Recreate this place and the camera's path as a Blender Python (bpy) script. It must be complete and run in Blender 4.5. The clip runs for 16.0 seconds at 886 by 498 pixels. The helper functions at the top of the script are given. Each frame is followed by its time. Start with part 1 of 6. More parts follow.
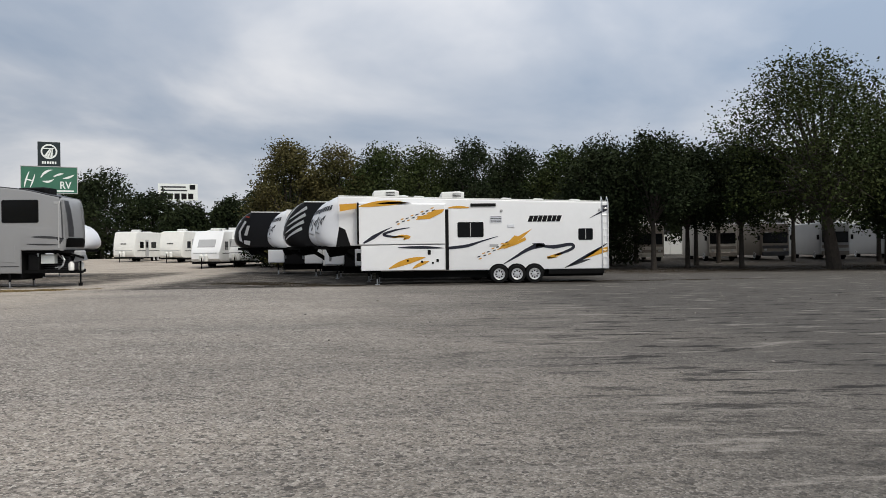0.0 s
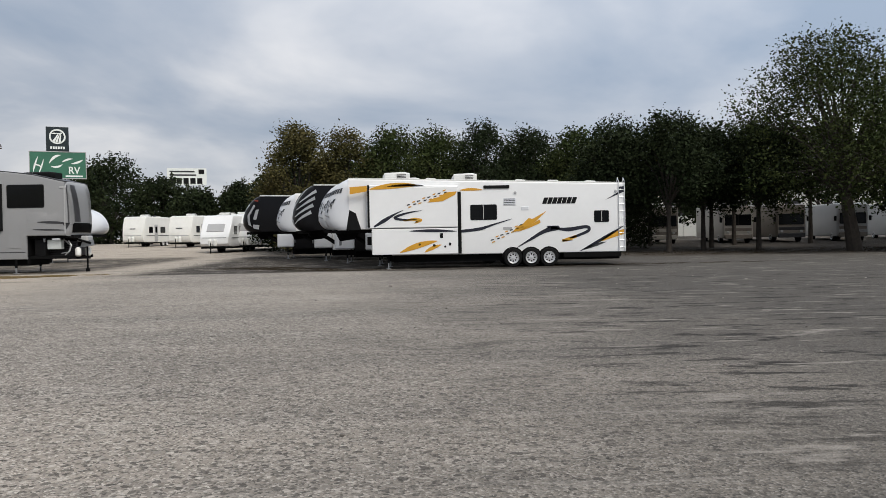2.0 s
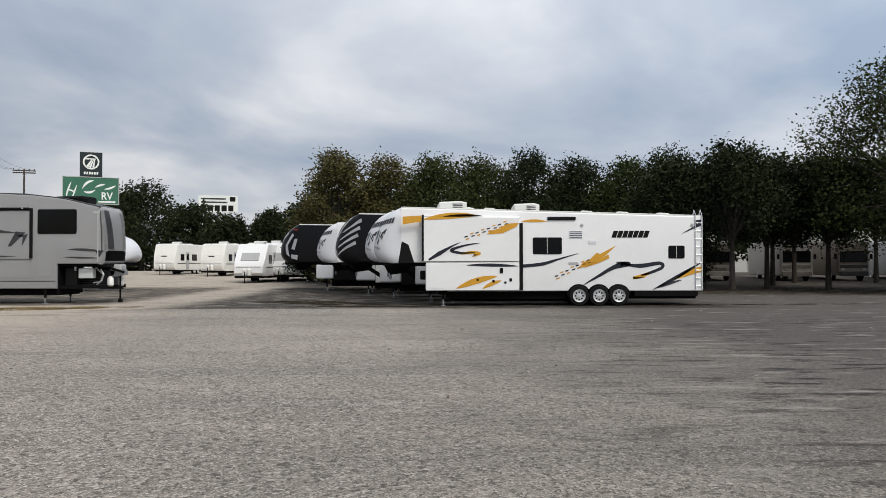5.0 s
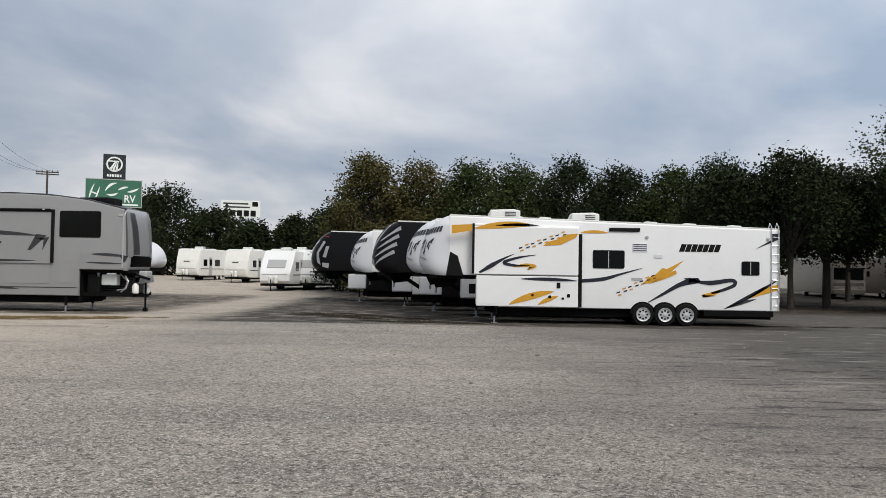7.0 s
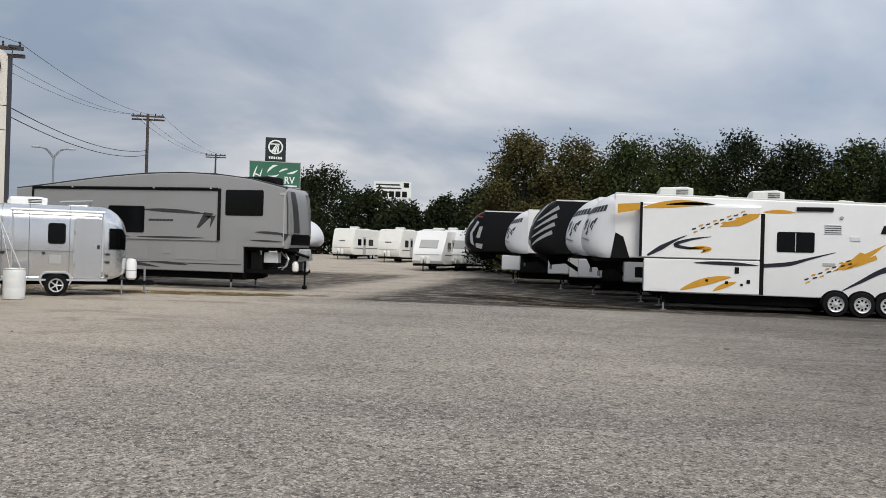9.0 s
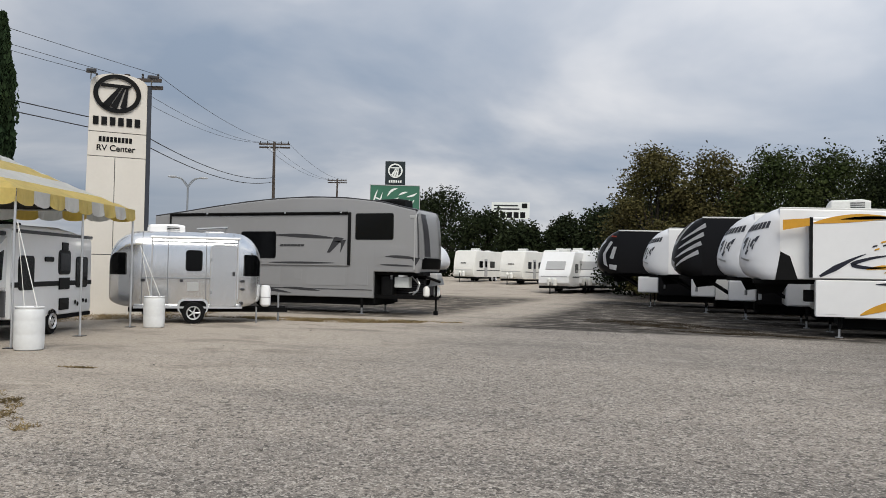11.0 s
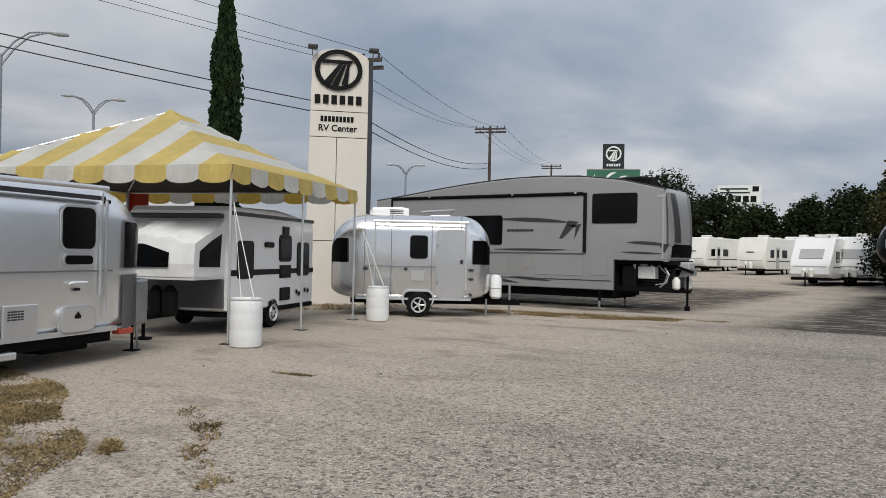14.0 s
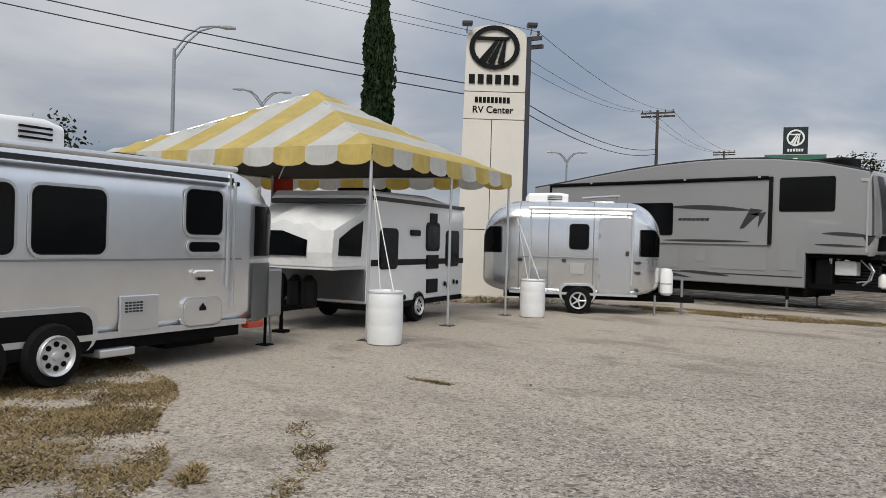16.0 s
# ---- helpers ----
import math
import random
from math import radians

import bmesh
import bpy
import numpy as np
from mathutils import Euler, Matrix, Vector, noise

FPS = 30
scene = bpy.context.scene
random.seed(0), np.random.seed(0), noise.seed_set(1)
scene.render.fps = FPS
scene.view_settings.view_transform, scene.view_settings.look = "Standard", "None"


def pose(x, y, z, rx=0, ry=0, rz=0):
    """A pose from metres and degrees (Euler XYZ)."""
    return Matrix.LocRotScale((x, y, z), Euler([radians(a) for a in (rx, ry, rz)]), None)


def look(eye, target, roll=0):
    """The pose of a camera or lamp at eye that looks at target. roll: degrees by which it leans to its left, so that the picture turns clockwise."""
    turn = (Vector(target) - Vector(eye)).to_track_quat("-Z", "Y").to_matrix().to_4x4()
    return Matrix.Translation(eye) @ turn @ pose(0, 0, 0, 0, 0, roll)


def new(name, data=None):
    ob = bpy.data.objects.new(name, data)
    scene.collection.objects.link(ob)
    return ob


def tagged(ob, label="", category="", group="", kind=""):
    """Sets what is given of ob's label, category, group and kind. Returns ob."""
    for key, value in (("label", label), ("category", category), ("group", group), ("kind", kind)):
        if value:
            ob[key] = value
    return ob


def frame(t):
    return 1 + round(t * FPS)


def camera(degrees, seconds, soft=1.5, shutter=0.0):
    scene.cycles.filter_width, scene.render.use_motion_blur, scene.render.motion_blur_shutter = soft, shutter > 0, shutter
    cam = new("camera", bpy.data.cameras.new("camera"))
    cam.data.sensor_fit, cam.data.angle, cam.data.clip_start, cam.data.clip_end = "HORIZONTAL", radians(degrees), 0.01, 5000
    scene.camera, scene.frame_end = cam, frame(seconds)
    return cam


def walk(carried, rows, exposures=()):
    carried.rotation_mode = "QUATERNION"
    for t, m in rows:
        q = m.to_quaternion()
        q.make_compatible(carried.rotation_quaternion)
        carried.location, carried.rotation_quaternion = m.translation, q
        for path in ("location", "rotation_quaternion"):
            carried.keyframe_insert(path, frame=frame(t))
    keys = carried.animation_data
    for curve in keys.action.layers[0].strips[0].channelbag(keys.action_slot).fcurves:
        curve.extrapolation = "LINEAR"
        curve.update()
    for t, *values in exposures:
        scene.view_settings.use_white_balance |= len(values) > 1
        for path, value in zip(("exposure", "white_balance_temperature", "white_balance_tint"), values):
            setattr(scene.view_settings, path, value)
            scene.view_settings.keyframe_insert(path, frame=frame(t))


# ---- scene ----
cam = camera(58.0, 16.0, soft=0.85)
PATH = [
    (0, (-1.979, 1.11, 1.447), (-1.898, 3.109, 1.449), -0.7),
    (0.5, (-1.939, 1.234, 1.423), (-1.859, 3.232, 1.411), -0.7),
    (1, (-1.957, 1.349, 1.427), (-1.879, 3.348, 1.4), -0.9),
    (1.5, (-2.087, 1.601, 1.455), (-2.012, 3.599, 1.417), -1.0),
    (2, (-2.083, 1.845, 1.442), (-2.026, 3.843, 1.403), -1.0),
    (2.5, (-2.167, 2.199, 1.459), (-2.132, 4.199, 1.423), -1.0),
    (3, (-2.413, 2.733, 1.488), (-2.396, 4.733, 1.462), -1.2),
    (3.5, (-2.511, 3.14, 1.473), (-2.513, 5.14, 1.46), -0.9),
    (4, (-2.701, 3.453, 1.501), (-2.719, 5.453, 1.5), -0.7),
    (4.2, (-2.872, 3.627, 1.516), (-2.896, 5.627, 1.522), -0.5),
    (6.3, (-3.957, 6.113, 1.718), (-3.925, 8.111, 1.787), 0.5),
    (6.5, (-4.126, 6.355, 1.724), (-4.111, 8.354, 1.792), 0.6),
    (7, (-4.573, 6.88, 1.735), (-4.62, 8.878, 1.794), 0.9),
    (7.5, (-4.638, 7.312, 1.722), (-4.777, 9.307, 1.768), 0.5),
    (8, (-4.73, 7.59, 1.705), (-4.963, 9.576, 1.733), 0.4),
    (8.5, (-4.929, 7.855, 1.698), (-5.254, 9.829, 1.716), 0.4),
    (8.7, (-5.019, 7.95, 1.7), (-5.38, 9.917, 1.707), 1.0),
    (10.8, (-6.054, 9.207, 1.776), (-6.705, 11.098, 1.820), 0.66),
    (11, (-6.265, 9.349, 1.776), (-6.950, 11.228, 1.827), 0.98),
    (11.5, (-6.687, 9.788, 1.749), (-7.469, 11.629, 1.793), 0.61),
    (12, (-6.998, 10.056, 1.774), (-7.863, 11.859, 1.807), 0.84),
    (12.5, (-7.424, 10.605, 1.741), (-8.369, 12.367, 1.767), 0.68),
    (13, (-7.877, 11.093, 1.696), (-8.881, 12.822, 1.720), 0.64),
    (13.5, (-8.255, 11.552, 1.740), (-9.328, 13.240, 1.754), 0.92),
    (14, (-8.634, 12.015, 1.738), (-9.778, 13.656, 1.750), 1.14),
    (14.5, (-8.926, 12.393, 1.756), (-10.143, 13.980, 1.762), 1.38),
    (15, (-9.192, 12.766, 1.754), (-10.499, 14.280, 1.747), 1.40),
    (15.5, (-9.541, 13.100, 1.721), (-10.946, 14.524, 1.705), 1.45),
    (16, (-9.657, 13.434, 1.726), (-11.103, 14.815, 1.704), 1.65),
]
walk(cam, [(t, look(e, g, r)) for t, e, g, r in PATH], exposures=((0, -0.06), (3.5, 0.0), (8.5, -0.05), (11, -0.09), (12.5, -0.10), (14.5, -0.18), (16, -0.15)))

# ---- light ----
world = bpy.data.worlds.new("world")
scene.world = world
world.use_nodes = True
wn, wl = world.node_tree.nodes, world.node_tree.links
wn.clear()


def wnode(kind, **values):
    n = wn.new(kind)
    for key, value in values.items():
        n.inputs[key].default_value = value
    return n


SUN_ELEVATION, SUN_AZIMUTH = 50.0, 146.0
sky = wn.new("ShaderNodeTexSky")
sky.sky_type = "NISHITA"
sky.sun_disc = False
sky.sun_elevation, sky.sun_rotation = radians(SUN_ELEVATION), radians(SUN_AZIMUTH)
sky_bg = wnode("ShaderNodeBackground", Strength=0.07)
wl.new(sky.outputs["Color"], sky_bg.inputs["Color"])
# the cloud cover
coords = wn.new("ShaderNodeTexCoord")
split = wn.new("ShaderNodeSeparateXYZ")
wl.new(coords.outputs["Generated"], split.inputs[0])
lift = wn.new("ShaderNodeMath")
lift.operation = "ADD"
lift.inputs[1].default_value = 0.22
wl.new(split.outputs["Z"], lift.inputs[0])
flat_x, flat_y = wn.new("ShaderNodeMath"), wn.new("ShaderNodeMath")
flat_x.operation = flat_y.operation = "DIVIDE"
wl.new(split.outputs["X"], flat_x.inputs[0])
wl.new(split.outputs["Y"], flat_y.inputs[0])
wl.new(lift.outputs[0], flat_x.inputs[1])
wl.new(lift.outputs[0], flat_y.inputs[1])
join = wn.new("ShaderNodeCombineXYZ")
wl.new(flat_x.outputs[0], join.inputs[0])
wl.new(flat_y.outputs[0], join.inputs[1])
big = wnode("ShaderNodeTexNoise", Scale=0.85, Detail=6.0, Roughness=0.5, Distortion=0.35)
wl.new(join.outputs[0], big.inputs["Vector"])
ramp = wn.new("ShaderNodeValToRGB")
ramp.color_ramp.elements[0].position, ramp.color_ramp.elements[0].color = 0.36, (0.33, 0.405, 0.52, 1)
ramp.color_ramp.elements[1].position, ramp.color_ramp.elements[1].color = 0.63, (0.82, 0.825, 0.85, 1)
mid = ramp.color_ramp.elements.new(0.48)
mid.color = (0.49, 0.54, 0.625, 1)
wl.new(big.outputs["Fac"], ramp.inputs["Fac"])
# brighter towards the zenith and the sun, dimmer near the horizon
rise = wn.new("ShaderNodeMapRange")
rise.inputs["From Min"].default_value, rise.inputs["From Max"].default_value = 0.0, 0.55
rise.inputs["To Min"].default_value, rise.inputs["To Max"].default_value = 0.80, 1.32
wl.new(split.outputs["Z"], rise.inputs["Value"])
cloud_bg = wn.new("ShaderNodeBackground")
wl.new(ramp.outputs["Color"], cloud_bg.inputs["Color"])
sunward = wn.new("ShaderNodeMath")
sunward.operation = "MULTIPLY_ADD"
sunward.inputs[1].default_value, sunward.inputs[2].default_value = 0.26, 1.09
wl.new(split.outputs["X"], sunward.inputs[0])
glow = wn.new("ShaderNodeMath")
glow.operation = "MULTIPLY"
wl.new(rise.outputs[0], glow.inputs[0])
wl.new(sunward.outputs[0], glow.inputs[1])
wl.new(glow.outputs[0], cloud_bg.inputs["Strength"])
cover = wnode("ShaderNodeMixShader", Fac=0.93)
wl.new(sky_bg.outputs[0], cover.inputs[1])
wl.new(cloud_bg.outputs[0], cover.inputs[2])
world_out = wn.new("ShaderNodeOutputWorld")
wl.new(cover.outputs[0], world_out.inputs["Surface"])

sun_data = bpy.data.lights.new("sun", "SUN")
sun_data.energy, sun_data.angle, sun_data.color = 2.6, radians(32), (1.0, 0.955, 0.88)
sun = new("sun", sun_data)
sun_az, sun_el = radians(SUN_AZIMUTH), radians(SUN_ELEVATION)
sun_from = Vector((math.sin(sun_az) * math.cos(sun_el), math.cos(sun_az) * math.cos(sun_el), math.sin(sun_el)))
sun.matrix_world = look(sun_from * 80, (0, 0, 0))


# ---- materials ----
def material(name, color, rough=0.5, metal=0.0, vary=0.15, scale=6.0, fine=60.0, bump=0.0, second=None, coat=0.0,
             island=0.0, spec=0.5, stretch=(1, 1, 1)):
    """A surface with a coarse and a fine variation of its colour, and a fine relief."""
    m = bpy.data.materials.new(name)
    m.use_nodes = True
    nodes, links = m.node_tree.nodes, m.node_tree.links
    bsdf = nodes["Principled BSDF"]
    bsdf.inputs["Roughness"].default_value, bsdf.inputs["Metallic"].default_value = rough, metal
    bsdf.inputs["Coat Weight"].default_value = coat
    bsdf.inputs["Specular IOR Level"].default_value = spec
    c = nodes.new("ShaderNodeTexCoord")
    mapping = nodes.new("ShaderNodeMapping")
    mapping.inputs["Scale"].default_value = stretch
    links.new(c.outputs["Object"], mapping.inputs["Vector"])
    coarse, grain = nodes.new("ShaderNodeTexNoise"), nodes.new("ShaderNodeTexNoise")
    for n, s, d in ((coarse, scale, 5.0), (grain, fine, 3.0)):
        n.inputs["Scale"].default_value, n.inputs["Detail"].default_value = s, d
        links.new(mapping.outputs[0], n.inputs["Vector"])
    total = nodes.new("ShaderNodeMath")
    total.operation = "MULTIPLY_ADD"
    total.inputs[1].default_value = 0.45
    links.new(grain.outputs["Fac"], total.inputs[0])
    links.new(coarse.outputs["Fac"], total.inputs[2])
    spread = nodes.new("ShaderNodeMapRange")
    spread.inputs["From Min"].default_value, spread.inputs["From Max"].default_value = 0.5, 0.95
    links.new(total.outputs[0], spread.inputs["Value"])
    mix = nodes.new("ShaderNodeMix")
    mix.data_type = "RGBA"
    other = second or tuple(max(0.0, v * (1 - vary)) for v in color)
    mix.inputs["A"].default_value, mix.inputs["B"].default_value = (*color, 1), (*other, 1)
    links.new(spread.outputs[0], mix.inputs["Factor"])
    out = mix.outputs["Result"]
    if island:
        geo = nodes.new("ShaderNodeNewGeometry")
        hsv = nodes.new("ShaderNodeHueSaturation")
        rng = nodes.new("ShaderNodeMapRange")
        rng.inputs["To Min"].default_value, rng.inputs["To Max"].default_value = 1 - island, 1 + island
        links.new(geo.outputs["Random Per Island"], rng.inputs["Value"])
        links.new(rng.outputs[0], hsv.inputs["Value"])
        links.new(out, hsv.inputs["Color"])
        out = hsv.outputs["Color"]
    links.new(out, bsdf.inputs["Base Color"])
    if bump:
        b = nodes.new("ShaderNodeBump")
        b.inputs["Strength"].default_value, b.inputs["Distance"].default_value = bump, 0.02
        links.new(total.outputs[0], b.inputs["Height"])
        links.new(b.outputs[0], bsdf.inputs["Normal"])
    return m


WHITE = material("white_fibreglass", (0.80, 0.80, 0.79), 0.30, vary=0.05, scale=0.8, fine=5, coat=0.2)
# the white dimmed and blued, so caps turned from the sun look shaded
WHITE_SHADED = material("white_shaded", (0.66, 0.67, 0.69), 0.28, vary=0.06, scale=0.8, fine=5, coat=0.3)
CREAM = material("cream_fibreglass", (0.76, 0.75, 0.70), 0.4, vary=0.10, scale=1.2, fine=9)
ROOF = material("white_rubber_roof", (0.66, 0.66, 0.63), 0.7, vary=0.2, scale=1.5, fine=12)
GREY = material("grey_fibreglass", (0.275, 0.275, 0.275), 0.32, vary=0.05, scale=0.6, fine=4, coat=0.2)
GREY_DARK = material("dark_grey_paint", (0.045, 0.045, 0.048), 0.4, vary=0.1, spec=0.25)
GREY_MID = material("mid_grey_paint", (0.10, 0.10, 0.105), 0.35, vary=0.2, scale=1.5, fine=8)
GREY_LIGHT = material("pale_grey_paint", (0.40, 0.40, 0.395), 0.35, vary=0.08, scale=0.9, fine=8)
BLACK = material("black_plastic", (0.006, 0.006, 0.006), 0.5, vary=0.3, spec=0.15)
CAP_BLACK = material("cap_black", (0.005, 0.005, 0.006), 0.3, vary=0.2, spec=0.2)
NAVY = material("navy_vinyl", (0.009, 0.010, 0.02), 0.4, vary=0.1)
CREST = material("crest_vinyl", (0.07, 0.075, 0.095), 0.4, vary=0.2)
ORANGE = material("orange_vinyl", (0.62, 0.31, 0.022), 0.4, vary=0.12)
GLASS = material("tinted_glass", (0.005, 0.0055, 0.006), 0.12, vary=0.2, spec=0.14)
RUBBER = material("tyre_rubber", (0.009, 0.009, 0.009), 0.85, vary=0.35, fine=30, spec=0.15)
RIM = material("aluminium_rim", (0.68, 0.68, 0.68), 0.32, 0.45, vary=0.12)
STEEL = material("galvanised_steel", (0.36, 0.37, 0.38), 0.5, 0.6, vary=0.25, fine=30)
FRAME = material("black_chassis", (0.006, 0.006, 0.006), 0.85, vary=0.35, fine=20, spec=0.1)
ALU = material("polished_aluminium", (0.72, 0.73, 0.74), 0.20, 0.86, vary=0.10, scale=0.9, fine=7, bump=0.03)
ALU_DULL = material("clear_coated_aluminium", (0.80, 0.81, 0.82), 0.28, 0.84, vary=0.10, scale=0.7, fine=5)
ALU_PANEL = material("aluminium_panel", (0.66, 0.67, 0.68), 0.34, 0.75, vary=0.08, scale=2)
ALU_DARK = material("stone_guard", (0.34, 0.35, 0.36), 0.3, 0.8, vary=0.12, scale=2)
CANVAS = material("white_canvas", (0.72, 0.72, 0.70), 0.85, vary=0.14, scale=2.5, fine=25, bump=0.25)
TENT_WHITE = material("tent_white", (0.78, 0.77, 0.73), 0.6, vary=0.14, scale=1.6, fine=9, bump=0.2)
TENT_YELLOW = material("tent_yellow", (0.80, 0.64, 0.22), 0.6, vary=0.20, scale=1.6, fine=9, bump=0.2)
# near-black colour for the shade under the tent roof
CANOPY_SHADE = material("canopy_shade", (0.045, 0.042, 0.038), 0.8, vary=0.2, scale=2)
DRUM = material("white_drum_plastic", (0.74, 0.75, 0.74), 0.4, vary=0.12, scale=2.2, fine=14)
PYLON = material("pylon_cream_panel", (0.66, 0.62, 0.55), 0.55, vary=0.07, scale=0.9, fine=10)
PYLON_EDGE = material("pylon_dark_edge", (0.03, 0.034, 0.045), 0.4, vary=0.15)
SIGN_BLACK = material("sign_dark_face", (0.010, 0.018, 0.020), 0.35, vary=0.2)
SIGN_GREEN = material("sign_green_face", (0.035, 0.14, 0.085), 0.4, vary=0.18, scale=0.7)
SIGN_WHITE = material("sign_white_paint", (0.75, 0.78, 0.74), 0.5, vary=0.08)
WOOD_POLE = material("creosote_wood", (0.07, 0.055, 0.045), 0.85, vary=0.4, scale=3, stretch=(6, 6, 1))
WIRE = material("power_cable", (0.02, 0.02, 0.022), 0.6, vary=0.2)
LAMP_POST = material("grey_lamp_post", (0.27, 0.29, 0.31), 0.5, 0.5, vary=0.15)
BARK = material("tree_bark", (0.05, 0.04, 0.031), 0.95, vary=0.5, scale=5, fine=30, bump=0.6)
LEAF = material("oak_leaf", (0.026, 0.041, 0.012), 0.75, second=(0.044, 0.050, 0.016), scale=0.35, fine=3, island=0.45, spec=0.1)
LEAF_DARK = material("dark_leaf", (0.013, 0.021, 0.009), 0.75, second=(0.025, 0.032, 0.013), scale=0.3, fine=3, island=0.4, spec=0.08)
LEAF_AUTUMN = material("autumn_leaf", (0.048, 0.050, 0.017), 0.75, second=(0.09, 0.074, 0.028), scale=0.4, fine=3, island=0.45, spec=0.1)
CYPRESS = material("cypress_needle", (0.012, 0.024, 0.011), 0.8, second=(0.022, 0.036, 0.014), scale=1.2, fine=6, island=0.4, spec=0.08)
GRASS = material("dry_grass", (0.30, 0.22, 0.11), 0.9, second=(0.10, 0.075, 0.036), scale=1.3, fine=9, island=0.35, spec=0.15)
DEAD = material("dead_weeds", (0.055, 0.042, 0.026), 0.95, second=(0.03, 0.024, 0.016), scale=1.3, fine=9, island=0.35, spec=0.1)
STONE = material("loose_stone", (0.10, 0.09, 0.08), 0.9, second=(0.30, 0.27, 0.24), scale=2, fine=12, island=0.5)
TAIL_RED = material("red_reflector", (0.42, 0.06, 0.03), 0.3, vary=0.1)
RED = material("red_awning", (0.5, 0.06, 0.03), 0.6, vary=0.15)
BROWN = material("brown_rv_paint", (0.20, 0.17, 0.14), 0.35, vary=0.1)
TAN = material("tan_rv_paint", (0.42, 0.39, 0.34), 0.4, vary=0.08)
BUILDING = material("pale_metal_siding", (0.52, 0.52, 0.49), 0.6, vary=0.1, scale=0.4, fine=4)


def ground_material():
    m = bpy.data.materials.new("chip_seal_ground")
    m.use_nodes = True
    nodes, links = m.node_tree.nodes, m.node_tree.links
    bsdf = nodes["Principled BSDF"]
    bsdf.inputs["Roughness"].default_value = 0.93
    bsdf.inputs["Specular IOR Level"].default_value = 0.2
    c = nodes.new("ShaderNodeTexCoord")

    def noise_of(scale, detail=5.0, stretch=(1, 1, 1), turn=0.0, rough=0.55):
        mp = nodes.new("ShaderNodeMapping")
        mp.inputs["Scale"].default_value = stretch
        mp.inputs["Rotation"].default_value = (0, 0, turn)
        links.new(c.outputs["Object"], mp.inputs["Vector"])
        n = nodes.new("ShaderNodeTexNoise")
        n.inputs["Scale"].default_value, n.inputs["Detail"].default_value, n.inputs["Roughness"].default_value = scale, detail, rough
        links.new(mp.outputs[0], n.inputs["Vector"])
        return n.outputs["Fac"]

    def remap(value, lo, hi, to_lo=0.0, to_hi=1.0):
        r = nodes.new("ShaderNodeMapRange")
        for key, v in (("From Min", lo), ("From Max", hi), ("To Min", to_lo), ("To Max", to_hi)):
            r.inputs[key].default_value = v
        links.new(value, r.inputs["Value"])
        return r.outputs[0]

    def blend(fac, a, b):
        x = nodes.new("ShaderNodeMix")
        x.data_type = "RGBA"
        for key, v in (("Factor", fac), ("A", a), ("B", b)):
            if isinstance(v, tuple):
                x.inputs[key].default_value = (*v, 1)
            elif isinstance(v, float):
                x.inputs[key].default_value = v
            else:
                links.new(v, x.inputs[key])
        return x.outputs["Result"]

    def times(a, b):
        x = nodes.new("ShaderNodeMath")
        x.operation = "MULTIPLY"
        links.new(a, x.inputs[0])
        if isinstance(b, float):
            x.inputs[1].default_value = b
        else:
            links.new(b, x.inputs[1])
        return x.outputs[0]

    # pale caliche and greyer worn lanes
    base = blend(remap(noise_of(0.16, 4, (0.6, 1.5, 1), 0.25), 0.38, 0.62), (0.318, 0.278, 0.234), (0.226, 0.20, 0.172))
    place = nodes.new("ShaderNodeSeparateXYZ")
    links.new(c.outputs["Object"], place.inputs[0])

    def shifted(axis, amount):
        x = nodes.new("ShaderNodeMath")
        x.operation = "MULTIPLY_ADD"
        x.inputs[1].default_value = amount
        links.new(noise_of(0.22, 4), x.inputs[0])
        links.new(place.outputs[axis], x.inputs[2])
        return x.outputs[0]

    # the pale caliche apron before the tent; older tarred asphalt under the oaks comes below
    base = blend(remap(shifted("X", 6.0), -7.5, -13.5, 0.0, 0.9), base, (0.44, 0.378, 0.305))
    # dark traffic streaks running along the lot
    streak = times(remap(noise_of(0.55, 6, (0.22, 1.1, 1), 0.10, 0.62), 0.50, 0.64), 0.42)
    base = blend(streak, base, (0.115, 0.105, 0.096))
    patch = times(remap(noise_of(0.9, 6, (0.5, 1.6, 1), 0.1, 0.62), 0.56, 0.70), 0.5)
    base = blend(patch, base, (0.44, 0.395, 0.345))
    # the stones of the chip seal
    vor = nodes.new("ShaderNodeTexVoronoi")
    vor.inputs["Scale"].default_value = 58.0
    links.new(c.outputs["Object"], vor.inputs["Vector"])
    sep = nodes.new("ShaderNodeSeparateColor")
    links.new(vor.outputs["Color"], sep.inputs[0])
    base = blend(remap(sep.outputs["Red"], 0.60, 1.0, 0.0, 0.72), base, (0.60, 0.55, 0.49))
    base = blend(remap(sep.outputs["Green"], 0.60, 1.0, 0.0, 0.9), base, (0.06, 0.054, 0.048))
    # cracks
    warp = nodes.new("ShaderNodeMix")
    warp.data_type = "VECTOR"
    warp.inputs["Factor"].default_value = 0.18
    wob = nodes.new("ShaderNodeTexNoise")
    wob.inputs["Scale"].default_value, wob.inputs["Detail"].default_value = 1.3, 5.0
    links.new(c.outputs["Object"], wob.inputs["Vector"])
    links.new(c.outputs["Object"], warp.inputs["A"])
    links.new(wob.outputs["Color"], warp.inputs["B"])
    edge = nodes.new("ShaderNodeTexVoronoi")
    edge.feature = "DISTANCE_TO_EDGE"
    edge.inputs["Scale"].default_value = 0.42
    links.new(warp.outputs["Result"], edge.inputs["Vector"])
    crack = times(remap(edge.outputs["Distance"], 0.002, 0.007, 1.0, 0.0), remap(noise_of(0.35, 3), 0.58, 0.66))
    base = blend(times(crack, 0.5), base, (0.05, 0.045, 0.04))
